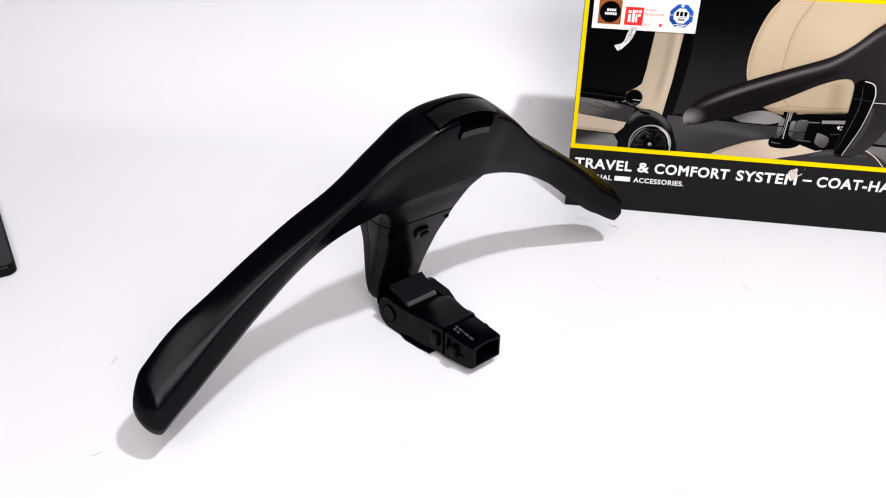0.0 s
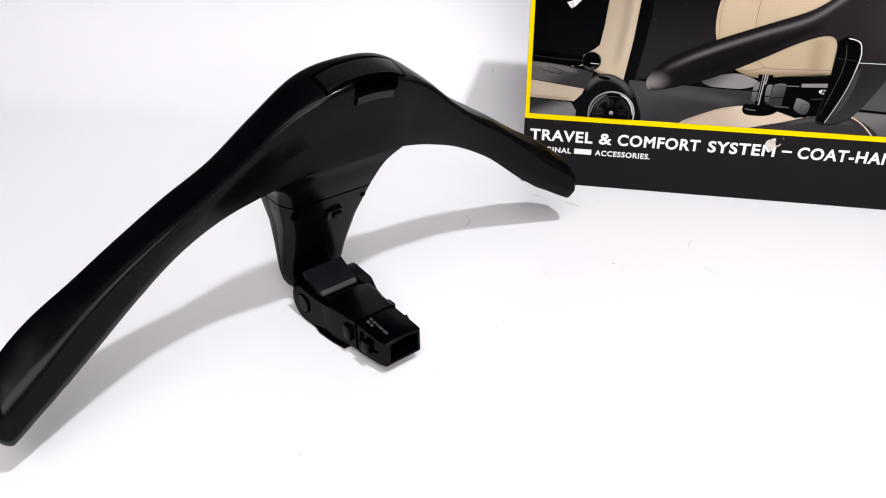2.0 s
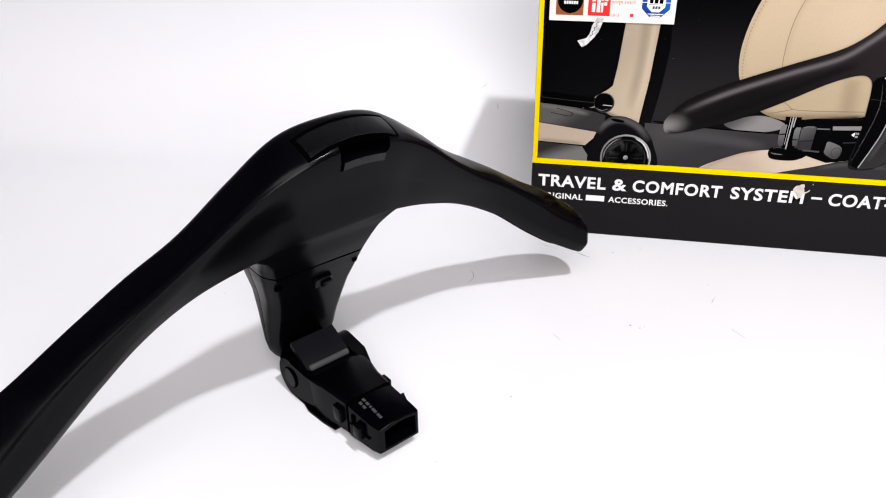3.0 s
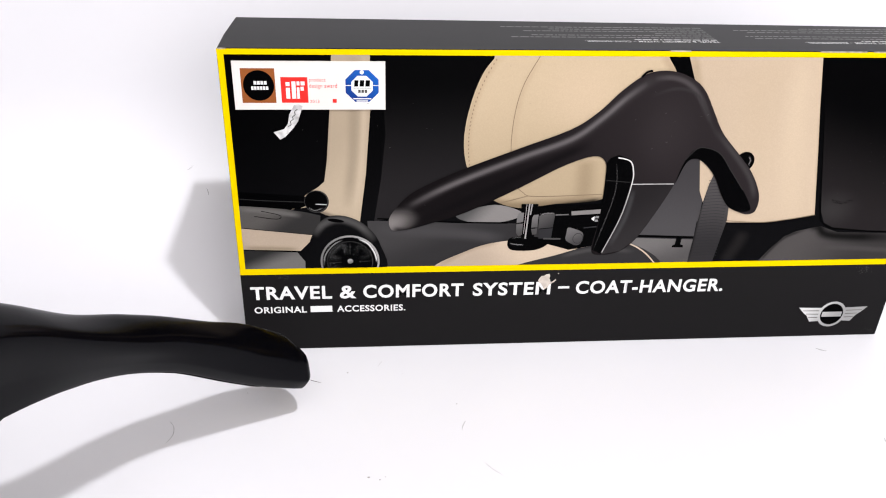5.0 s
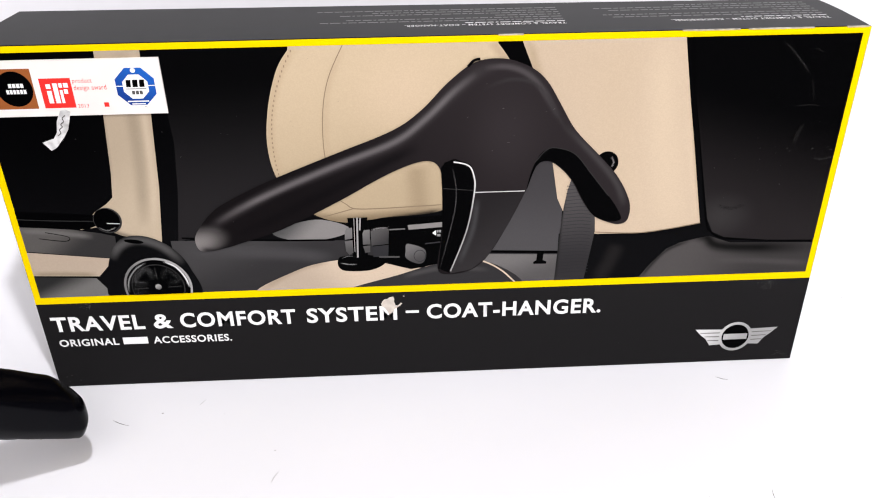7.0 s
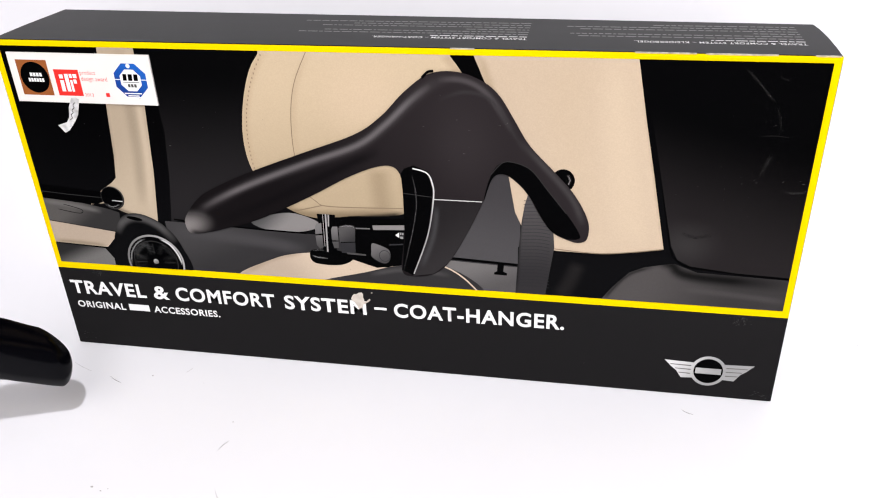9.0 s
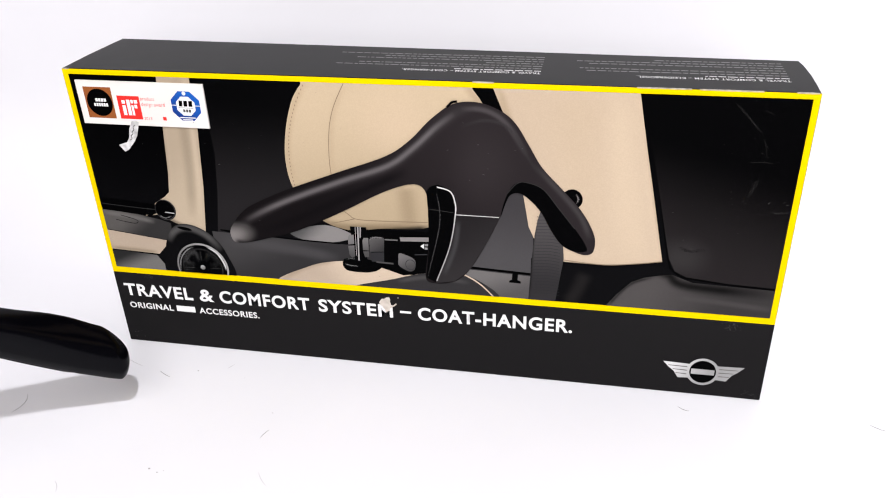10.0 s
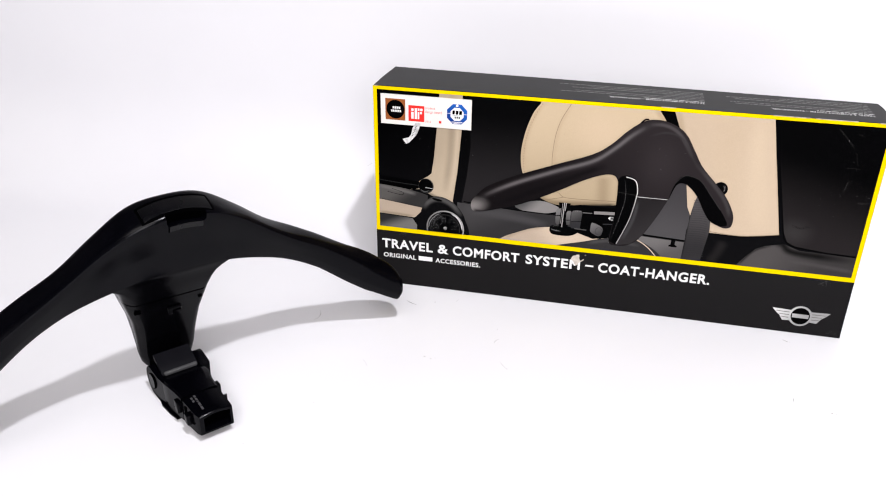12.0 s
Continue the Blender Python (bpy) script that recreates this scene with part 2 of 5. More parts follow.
def edges(u):
    """The four edges; the arm beside the box is a little slimmer below."""
    four = station(min(abs(u), SPAN)).copy()
    if u > 0:
        four[2:, 1] += 0.0033 * min(max((u - 0.07) / 0.05, 0.0), 1.0)
        four[:2, 1] += np.array([-0.0016, 0.0028]) * min(max((u - 0.10) / 0.06, 0.0), 1.0)
    # Towards the tip the section grows stouter.
    fall = min(max((abs(u) - 0.1567) / (SPAN - 0.1567), 0.0), 1.0) ** 2.6
    four[0] += np.array([-0.0014, -0.0025]) * fall
    four[1] += np.array([0.0031, 0.0103]) * fall
    four[2] += np.array([0.0008, 0.0]) * fall
    return four


def slide(u):
    """The arms are not quite equally long."""
    far = min(max((abs(u) - 0.12) / 0.07, 0.0), 1.0)
    return u - 0.0037 * far if u > 0 else u - 0.0038 * far


def arm_ring(u):
    s = abs(u)
    back, ridge, low, heel = edges(u)
    arm = min(max((s - 0.04) / 0.05, 0.0), 1.0)
    ridge = ridge + np.array([0.0022, -0.0022]) * arm
    top = back * 0.42 + ridge * 0.58 + np.array([0.0014 * arm, 0.0024 - 0.0006 * arm])
    rear = (back + heel) / 2 + np.array([-0.004, 0.001])
    under = (low + heel) / 2 + np.array([0.0, -0.0015])
    front = ridge * 0.42 + low * 0.58 + np.array([0.0010 * arm - 0.0010 * (1 - arm), 0.0])
    soft = 0.17 + 0.13 * arm
    crest = ridge + np.array([0.0012, 0.0012])
    # The front face drops to an edge, below which a bevel turns in towards the underside.
    bevel = min(max((s - 0.045) / 0.07, 0.0), 1.0)
    edge = front * (1 - bevel) + (low + np.array([0.0056, 0.0085])) * bevel
    ring = chaikin([back * 0.8 + rear * 0.2, back * 0.8 + top * 0.2, top, crest * (1 - soft) + top * soft, crest * (1 - soft) + edge * soft, edge * 0.90 + ridge * 0.10, edge * 0.90 + low * 0.10,
                    low * (1 - 0.08 * arm) + edge * 0.08 * arm, low * (0.97 - 0.09 * arm) + under * (0.03 + 0.09 * arm), under, heel * 0.8 + under * 0.2, heel * 0.8 + rear * 0.2, rear], 3, 0.25)
    begin = SPAN - TIP
    if s > begin:
        f = max(1 - ((s - begin) / TIP) ** 1.5, 0.0) ** (1 / 1.5)
        heart = low * 0.21 + heel * 0.28 + ridge * 0.15 + back * 0.36
        ring = [heart + (p - heart) * (0.13 + 0.87 * f) for p in ring]
    return [L(slide(u), p[0], p[1]) for p in ring]


us = np.concatenate([np.linspace(0, SPAN - TIP, 46), SPAN - TIP + TIP * np.sin(np.linspace(0.12, math.pi / 2, 16))])
us = np.concatenate([-us[:0:-1], us])


def carved(name, bm, cutter, mat, parent, label, smooth):
    """A mesh with a pocket cut out of it."""
    ob = new(name, finish(name, bm, mat, smooth))
    tool = new("cutter", finish("cutter", cutter, mat))
    cut = ob.modifiers.new("pocket", "BOOLEAN")
    cut.operation, cut.solver, cut.object = "DIFFERENCE", "EXACT", tool
    cut.use_self = True
    bpy.context.view_layer.update()
    mesh = bpy.data.meshes.new_from_object(ob.evaluated_get(bpy.context.evaluated_depsgraph_get()))
    bpy.data.objects.remove(ob)
    bpy.data.objects.remove(tool)
    for p in mesh.polygons:
        p.use_smooth = True
    mesh.set_sharp_from_angle(angle=radians(smooth))
    ob = new(name, mesh)
    ob.parent = parent
    return tagged(ob, label)


def pocket_ring(u, squeeze):
    """The finger recess behind the ridge: mouth on top and in front, deep behind the hook."""
    drop = station(abs(u))[1][1] - 0.169
    floor = 0.1622 + 0.004 * squeeze + drop
    return [L(u, v, z) for v, z in ((0.0430, 0.190), (0.0425, 0.1705 + drop), (0.0385, 0.1692 + drop), (0.0385, floor + 0.0008), (0.070, floor - 0.003), (0.070, 0.190))]


POCKET = [(-0.0080, 0.8), (-0.0072, 0.3), (-0.0055, 0.0), (0.0165, 0.0), (0.0188, 0.3), (0.0198, 0.8)]
carved("hanger_body", loft([arm_ring(u) for u in us]), loft([pocket_ring(u, q) for u, q in POCKET]), BLACK, coat_hanger, "matt black moulded plastic arms", 50)


def ring_vz(u):
    return [(-p.y, p.z) for p in arm_ring(u)]


def on_top(u, v, up=0.0):
    """A place on the top face, at a distance v to the front."""
    ring, best = ring_vz(u), 0.0
    v = min(v, max(p[0] for p in ring) - 0.0012)
    for (v0, z0), (v1, z1) in zip(ring, ring[1:] + ring[:1]):
        if (v0 - v) * (v1 - v) <= 0 and v0 != v1:
            best = max(best, z0 + (z1 - z0) * (v - v0) / (v1 - v0))
    return L(u, v + up * 0.35, best + up)


def on_front(u, z, out=0.0):
    """A place on the front face, at a height z under the ridge."""
    ring, best = ring_vz(u), -1.0
    z += station(abs(u))[1][1] - 0.169
    for (v0, z0), (v1, z1) in zip(ring, ring[1:] + ring[:1]):
        if (z0 - z) * (z1 - z) <= 0 and z0 != z1:
            best = max(best, v0 + (v1 - v0) * (z - z0) / (z1 - z0))
    return L(u, best + out, z)


def plate(place, u0, u1, f0, f1, lift, depth, nu=14, nf=4):
    """A thin plate that follows a face of the hanger."""
    bm = bmesh.new()
    grid = {}
    for k, h in enumerate((lift, lift - depth)):
        for i in range(nu + 1):
            for j in range(nf + 1):
                grid[k, i, j] = bm.verts.new(place(u0 + (u1 - u0) * i / nu, f0 + (f1 - f0) * j / nf, h))
    for i in range(nu):
        for j in range(nf):
            bm.faces.new([grid[0, i, j], grid[0, i + 1, j], grid[0, i + 1, j + 1], grid[0, i, j + 1]])
            bm.faces.new([grid[1, i, j + 1], grid[1, i + 1, j + 1], grid[1, i + 1, j], grid[1, i, j]])
    for i in range(nu):
        for j in (0, nf):
            bm.faces.new([grid[0, i, j], grid[0, i + 1, j], grid[1, i + 1, j], grid[1, i, j]])
    for j in range(nf):
        for i in (0, nu):
            bm.faces.new([grid[0, i, j], grid[0, i, j + 1], grid[1, i, j + 1], grid[1, i, j]])
    return bm


part("hook_gap", plate(on_top, -0.0232, 0.0264, 0.0284, 0.0434, 0.0005, 0.003, 28, 10), RECESS_SHADE, coat_hanger, "dark joint round the hook")
hook = part("fold_out_hook", plate(on_top, -0.0216, 0.0246, 0.0311, 0.0432, 0.0009, 0.003, 28, 10), TAB_BLACK, coat_hanger, "flush black fold-out hook", 40)
for u0, u1 in ((-0.0230, -0.0085), (0.0203, 0.0262)):
    part("hook_gap", plate(on_top, u0, u1, 0.0432, 0.0446, 0.0004, 0.003, 12, 3), RECESS_SHADE, hook)
# A black strip puts shade at the back of the pocket.
part("pocket_shade", loft([[L(u, v, z + station(abs(u))[1][1] - 0.169) for v, z in ((0.0386, 0.1634), (0.0391, 0.1634), (0.0391, 0.1685), (0.0386, 0.1685))] for u in np.linspace(-0.007, 0.019, 9)]), RECESS_SHADE, hook, "black strip standing for shade at the back of the finger recess")
tab_edge = part("tab_edge", plate(on_front, -0.0068, 0.0174, 0.1580, 0.1612, 0.0003, 0.003, 20, 6), RECESS_SHADE, coat_hanger, "dark joint round the pull tab")
part("hook_tab", plate(on_front, -0.0064, 0.0168, 0.1588, 0.1632, 0.0016, 0.003, 20, 6), TAB_BLACK, tab_edge, "small black pull tab", 40)


def lip_ring(u, grow, drop):
    _, _, low, heel = edges(u)
    f = min(1.0, max(0.0, (SPAN - 0.0185 - abs(u)) / 0.02)) ** 0.5
    a, b = low + (heel - low) * (0.16 - 0.1 * grow), heel + (low - heel) * 0.3
    mid = (a + b) / 2
    drop *= f * min(1.0, max(0.0, (abs(u) - 0.083) / 0.05))
    a, b = mid + (a - mid) * f, mid + (b - mid) * f
    u = slide(u)
    return [L(u, a[0], a[1] + 0.001), L(u, a[0], a[1] - drop), L(u, b[0], b[1] - drop), L(u, b[0], b[1] + 0.004)]


for side in (-1, 1):
    stretch = [side * s for s in np.linspace(0.085, SPAN - 0.0190, 30)]
    part("arm_joint", loft([lip_ring(u, 0.0, 0.0006) for u in stretch]), RECESS_SHADE, coat_hanger, "dark joint under the arm")
    part("arm_underside", loft([lip_ring(u, 1.0, 0.0011) for u in stretch]), BLACK, coat_hanger, "black underside shell of the arm", 40)

# The stem: z, half width, front and back.
STEM = np.array([(0.009, 0.0180, -0.0285, -0.0360), (0.014, 0.0210, -0.0270, -0.0372), (0.022, 0.0225, -0.0245, -0.0375), (0.032, 0.0232, -0.0212, -0.0370), (0.045, 0.0238, -0.0150, -0.0350),
                 (0.062, 0.0252, -0.0070, -0.0315), (0.0855, 0.0300, 0.0050, -0.0260), (0.096, 0.0335, 0.0105, -0.0220), (0.1015, 0.0375, 0.0126, -0.0185), (0.105, 0.0425, 0.0140, -0.0160), (0.1085, 0.0500, 0.0152, -0.0130), (0.112, 0.0610, 0.0162, -0.0105), (0.120, 0.080, 0.018, -0.006)])


def stem_ring(z, grow=0.0, depth=(0.0, 1.0), round_front=0.0065, round_back=0.0035, steps=6):
    """A section of the stem with rounded corners; its joints sag towards the middle."""
    w, f, b = (np.interp(z, STEM[:, 0], STEM[:, k]) for k in (1, 2, 3))
    w += grow
    f, b = f + grow + (b - f) * depth[0], f - grow + (b - f) * depth[1]
    ring = []
    for u, v, turn in ((w, f, 0), (-w, f, 90), (-w, b, 180), (w, b, 270)):
        c = min(round_front if turn < 180 else round_back, w * 0.8)
        cu, cv = u - math.copysign(c, u), v + (-c if turn < 180 else c)
        for k in range(steps + 1):
            q = radians(turn + 90 * k / steps)
            ring.append((cu + c * math.cos(q), cv + c * math.sin(q)))
    # The side away from the box stands out a little more below the neck.
    out = 1 + 0.10 * float(np.interp(z, (0.030, 0.082, 0.105, 0.112), (-0.2, 1.6, 1.0, 0.0)))
    ring = [(p[0] * (out if p[0] < 0 else 1.0), p[1]) for p in ring]
    sag = 0.0065
    return [L(p[0], p[1], z + sag * ((p[0] / max(w, 1e-4)) ** 2 - 0.4)) for p in ring]


part("stem_neck", loft([stem_ring(z) for z in (0.0868, 0.0875, 0.091, 0.096, 0.0990, 0.1015, 0.105, 0.1070, 0.1085, 0.1103, 0.112)]), STEM_BLACK, coat_hanger, "black flared neck", 40)
part("stem_joint", loft([stem_ring(z, -0.0006) for z in (0.084, 0.088)]), RECESS_SHADE, coat_hanger, "dark joint line")
part("stem_cover", loft([stem_ring(z, 0, (0, 0.58), 0.0065, 0.0004) for z in (0.009, 0.014, 0.022, 0.032, 0.045, 0.055, 0.062, 0.075, 0.0850, 0.0855)]), STEM_BLACK, coat_hanger, "black front cover of the stem", 40)
part("stem_back", loft([stem_ring(z, 0, (0.590, 1), 0.0004, 0.0035) for z in (0.009, 0.014, 0.022, 0.032, 0.045, 0.055, 0.062, 0.075, 0.0850, 0.0855)]), BLACK, coat_hanger, "black rear shell of the stem", 40)
part("stem_core", loft([stem_ring(z, -0.0008) for z in (0.011, 0.026, 0.045, 0.062, 0.0850)]), RECESS_SHADE, coat_hanger, "dark inside of the stem")


def stem_front(u, z, out):
    return L(u, np.interp(z, STEM[:, 0], STEM[:, 2]) + out, z)


def stud(u, z, w, h, out):
    bm = block(-w / 2, w / 2, -h / 2, h / 2, -0.002, out, 0.0005)
    face = Matrix.Translation(stem_front(u, z, 0)) @ Matrix.Rotation(radians(90 + 22), 4, "X")
    bmesh.ops.transform(bm, matrix=face, verts=bm.verts[:])
    return bm


button = part("release_button_frame", stud(0.002, 0.0735, 0.0105, 0.0068, 0.0012), TAB_BLACK, coat_hanger, "dark frame of the release button")
part("release_button", stud(0.0035, 0.0728, 0.0062, 0.0042, 0.0028), STEM_BLACK, button, "small black push button", 40)
# The holes are black insets; their colour stands in for the shade inside.
part("screw_hole", stud(-0.0260, 0.0812, 0.0046, 0.0026, 0.0001), RECESS_SHADE, coat_hanger, "small oval hole")
part("screw_hole", stud(0.0218, 0.0803, 0.0028, 0.0026, 0.0001), RECESS_SHADE, coat_hanger)

# The hinged plug that lies on the sheet.
HINGE_V, HINGE_Z, HINGE_R = -0.009, 0.0125, 0.0122
plug = part("plug_base", loft([[L(c + w * math.copysign(min(abs(math.cos(q)) * 1.38, 1), math.cos(q)), v, zb + (zt - zb) * (0.5 + 0.5 * math.copysign(min(abs(math.sin(q)) * 1.38, 1), math.sin(q))))
                                for q in np.linspace(0, 2 * math.pi, 40, endpoint=False) + 0.08]
                               for v, c, w, zb, zt in ((-0.004, -0.0015, 0.0165, 0.003, 0.017), (0.004, -0.0015, 0.0172, 0.0022, 0.0215), (0.014, -0.002, 0.0178, 0.0022, 0.0245),
                                                       (0.024, -0.0025, 0.0166, 0.0025, 0.0258), (0.032, -0.003, 0.0152, 0.0036, 0.0262), (0.0445, -0.003, 0.0142, 0.0050, 0.0268))]),
            BLACK, coat_hanger, "black plug base with hinge", 35)


def cheek(u_out, u_in, side):
    """A side plate of the plug with a round end about the hinge."""
    outline = [(HINGE_V + HINGE_R * math.cos(q), HINGE_Z + HINGE_R * math.sin(q)) for q in np.linspace(radians(75), radians(280), 16)]
    outline += [(0.010, 0.0010), (0.020, 0.0016), (0.030, 0.0030), (0.030, 0.0215), (0.020, 0.0238), (0.008, 0.0240)]
    bm = bmesh.new()
    inner, outer = [], []
    for v, z in outline:
        slim = max(v - 0.006, 0) / 0.024
        inner.append(bm.verts.new(L(u_in, v, z)))
        outer.append(bm.verts.new(L(u_out + (C0 + side * 0.0150 - u_out) * slim, v, z)))
    bm.faces.new(inner)
    bm.faces.new(outer[::-1])
    for i in range(len(inner)):
        j = (i + 1) % len(inner)
        bm.faces.new((inner[i], outer[i], outer[j], inner[j]))
    return bm


C0 = -0.003
for u_out, u_in, side in ((-0.0215, -0.0168, -1), (0.0208, 0.0125, 1)):
    ear = part("hinge_cheek", cheek(u_out, u_in, side), BLACK, coat_hanger, "black side plate with a round end", 35)
    part("hinge_cap", drum(L(u_out - side * 0.001, HINGE_V, HINGE_Z), L(u_out + side * 0.00035, HINGE_V, HINGE_Z), 0.0060, 40, 0.0003), STEM_BLACK, ear, "", 35)
    part("hinge_cap_joint", drum(L(u_out - side * 0.001, HINGE_V, HINGE_Z), L(u_out + side * 0.00012, HINGE_V, HINGE_Z), 0.0066, 40, 0.0001), RECESS_SHADE, ear)
part("plug_sole", loft([[L(C0 - w, v, z) for v, w in ((-0.003, 0.0165), (0.010, 0.0192), (0.024, 0.0178), (0.033, 0.0158))] + [L(C0 + w, v, z) for v, w in ((0.033, 0.0158), (0.024, 0.0178), (0.010, 0.0192), (-0.003, 0.0165))]
                        for z in (0.0, 0.0016)]), BLACK, coat_hanger, "thin black foot plate", 35)
part("hinge_neck", block(-0.0165, 0.0135, 0.012, 0.031, 0.007, 0.021, 0.002), RECESS_SHADE, coat_hanger, "dark neck between stem and hinge", 35)
part("hinge_pin", drum(L(-0.0165, HINGE_V, HINGE_Z), L(0.0135, HINGE_V, HINGE_Z), 0.0095), RECESS_SHADE, coat_hanger, "dark hinge barrel", 35)

flap_rings = []
for f in np.linspace(0, 1, 7):
    v, z = -0.0132 + 0.0172 * f, 0.0325 - 0.0085 * f - (0.0012 * max(f - 0.7, 0) / 0.3)
    flap_rings.append([L(-0.0165, v, z), L(0.0118, v, z), L(0.0118, v - 0.0012, z - 0.0032), L(-0.0165, v - 0.0012, z - 0.0032)])
flap = part("hinge_flap", loft(flap_rings), GREY_FLAP, coat_hanger, "dark grey locking flap", 40)
# The rounded lip's bright edge comes from its lighter base, not from gloss alone.
part("flap_lip", drum(L(-0.0150, 0.0036, 0.0232), L(0.0112, 0.0036, 0.0232), 0.0019), LIP_HIGHLIGHT, flap, "rounded lip with its highlight put into a lighter grey", 35)

part("plug_groove", block(C0 - 0.0137, C0 + 0.0137, -0.0463, -0.0440, 0.0055, 0.0256), RECESS_SHADE, coat_hanger, "dark groove")


def socket_shell():
    """A tapered sleeve with an open end, an arched top lip and one chamfered side."""
    bm = bmesh.new()
    n = 10

    def ring(v, left, right, low, top, arch=0.0016):
        pts = [L(C0 - left, v, low), L(C0 + right, v, low)]
        for k in range(n + 1):
            f = k / n
            pts.append(L(C0 + right - (left + right) * f, v, top + arch * (1 - (2 * f - 1) ** 2)))
        return pts

    rings = [ring(0.0462, 0.0138, 0.0138, 0.0050, 0.0252), ring(0.0655, 0.0122, 0.0142, 0.0066, 0.0236), ring(0.0700, 0.0108, 0.0142, 0.0070, 0.0230), ring(0.0706, 0.0103, 0.0137, 0.0075, 0.0226),
             ring(0.0706, 0.0078, 0.0121, 0.0090, 0.0210), ring(0.0540, 0.0078, 0.0121, 0.0090, 0.0210)]
    rows = [[bm.verts.new(p) for p in r] for r in rings]
    for a, b in zip(rows, rows[1:]):
        for i in range(len(a)):
            j = (i + 1) % len(a)
            bm.faces.new((a[i], a[j], b[j], b[i]))
    bm.faces.new(rows[0])
    bm.faces.new(rows[-1][::-1])
    return bm


socket = part("plug_socket", socket_shell(), BLACK, coat_hanger, "square black socket with an open end", 14)
# A black block closes the socket and stands for the shade in it.
part("socket_shade", block(C0 - 0.0079, C0 + 0.0122, -0.0600, -0.0542, 0.0088, 0.0224), RECESS_SHADE, socket, "black block standing for shade inside the socket")
for side in (-1, 1):
    x = C0 + side * 0.0136
    part("socket_seam", block(x - 0.0006, x + 0.0006, -0.0640, -0.0465, 0.0141, 0.0145, 0, 1, lambda p: Vector((p.x - side * 0.0009 * (-p.y - 0.0465) / 0.019 * (side < 0), p.y, p.z))), RECESS_SHADE, socket)
    part("snap_clip", block(x - 0.0026, x + (0.0026 if side < 0 else 0.0040), -0.0588, -0.0530, 0.0110, 0.0190 if side < 0 else 0.0222, 0.0004, 2, lambda p: Vector((p.x - max(side, 0) * 0.35 * (-p.y - 0.0530), p.y, p.z))), STEM_BLACK, socket, "small black snap clip", 40)
    part("clip_slot", block(x - 0.0006, x + 0.0006, -0.0515, -0.0490, 0.0130, 0.0218), RECESS_SHADE, socket)
    part("snap_clip", block(x - 0.0032, x + (0.0032 if side < 0 else 0.0044), -0.0412, -0.0345, 0.0110, 0.0205 if side < 0 else 0.0232, 0.0005), STEM_BLACK, plug, "small black snap clip", 40)
    part("clip_slot", block(x - 0.0014, x + 0.0014, -0.0344, -0.0330, 0.0110, 0.0215), RECESS_SHADE, plug)
for u, start, groups in ((-0.0116, 0.0482, (2, 2)), (-0.0090, 0.0474, (2, 2, 1, 3, 3))):
    v = start
    for count in groups:
        for _ in range(count):
            z = 0.0252 - (v - 0.0462) * 0.0877 + 0.0016 * (1 - ((u - C0) / 0.0138) ** 2)
            part("moulded_mark", block(u, u + 0.0016, -v - 0.0009, -v, z - 0.0006, z + 0.00025), MARK_GREY, socket)
            v += 0.0013
        v += 0.0008

# ---- the product box ----
W, H, D = 0.430, 0.199, 0.064
product_box = thing("product_box", "black and yellow printed carton box standing upright on the sheet", "box", Matrix())


def carton():
    """The folded carton: its right end bulges a little and its back is not quite square."""
    plan = [(0, 0.0), (W, 0.0), (W + 0.0006, 0.016), (W + 0.0008, 0.032), (W + 0.0002, 0.048), (W - 0.0010, 0.0580), (0.2, 0.0640), (0.0008, 0.0685), (-0.0004, 0.03)]
    e = 0.0006
    rings = []
    for z, inset in ((0.0, e), (e, 0.0), (H - e, 0.0), (H, e)):
        ring = []
        for x, y in plan:
            x += inset if x < 0.1 else (-inset if x > 0.3 else 0)
            y += inset if y < 0.001 else (-inset if y > 0.05 else 0)
            ring.append(Vector((x, y, z)))
        rings.append(ring)
    return loft(rings)


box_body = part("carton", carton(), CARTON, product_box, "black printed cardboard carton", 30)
# The upward face takes the lighter copy, in place of light reflected there.
box_body.data.materials.append(CARTON_LIT_TOP)
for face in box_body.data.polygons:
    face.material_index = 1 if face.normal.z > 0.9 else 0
MM = 0.001
LAYER = 0.00004
stacked, outlines, sheets, tones = {}, {}, {}, {}
X0, X1, Z0, Z1 = 3.6, 426.4, 61.6, 195.6


def clipped(points, x0=X0, x1=X1, z0=Z0, z1=Z1):
    for axis, limit, sign in ((0, x0, 1), (0, x1, -1), (1, z0, 1), (1, z1, -1)):
        out = []
        for i, p in enumerate(points):
            q = points[i - 1]
            pin, qin = sign * (p[axis] - limit) >= 0, sign * (q[axis] - limit) >= 0
            if pin != qin:
                f = (limit - q[axis]) / (p[axis] - q[axis])
                out.append(np.array(q) + f * (np.array(p) - np.array(q)))
            if pin:
                out.append(np.array(p, float))
        points = out
    return points


def flat(points, layer, where=None):
    """A printed shape on the box front, from places in millimetres."""
    bm = bmesh.new()
    stacked[layer] = stacked.get(layer, 0) + 1
    y = -LAYER * layer - 0.0000025 * stacked[layer]
    flat_verts, _, faces, *_ = delaunay_2d_cdt([Vector((float(p[0]), float(p[1]))) for p in points], [], [list(range(len(points)))], 1, 1e-4)
    verts = [bm.verts.new((p[0] * MM, y, p[1] * MM)) for p in flat_verts]
    for f in faces:
        bm.faces.new([verts[i] for i in f])
    return bm


def printed(name, points, layer, mat, parent, label="", smooth=True, clip=True, steps=6):
    pts = curl(points, True, steps) if smooth else [np.array(p, float) for p in points]
    if clip:
        pts = clipped(pts)
    outlines[name] = np.array(pts)
    sheets[name] = part(name, flat(pts, layer), mat, parent, label)
    return sheets[name]


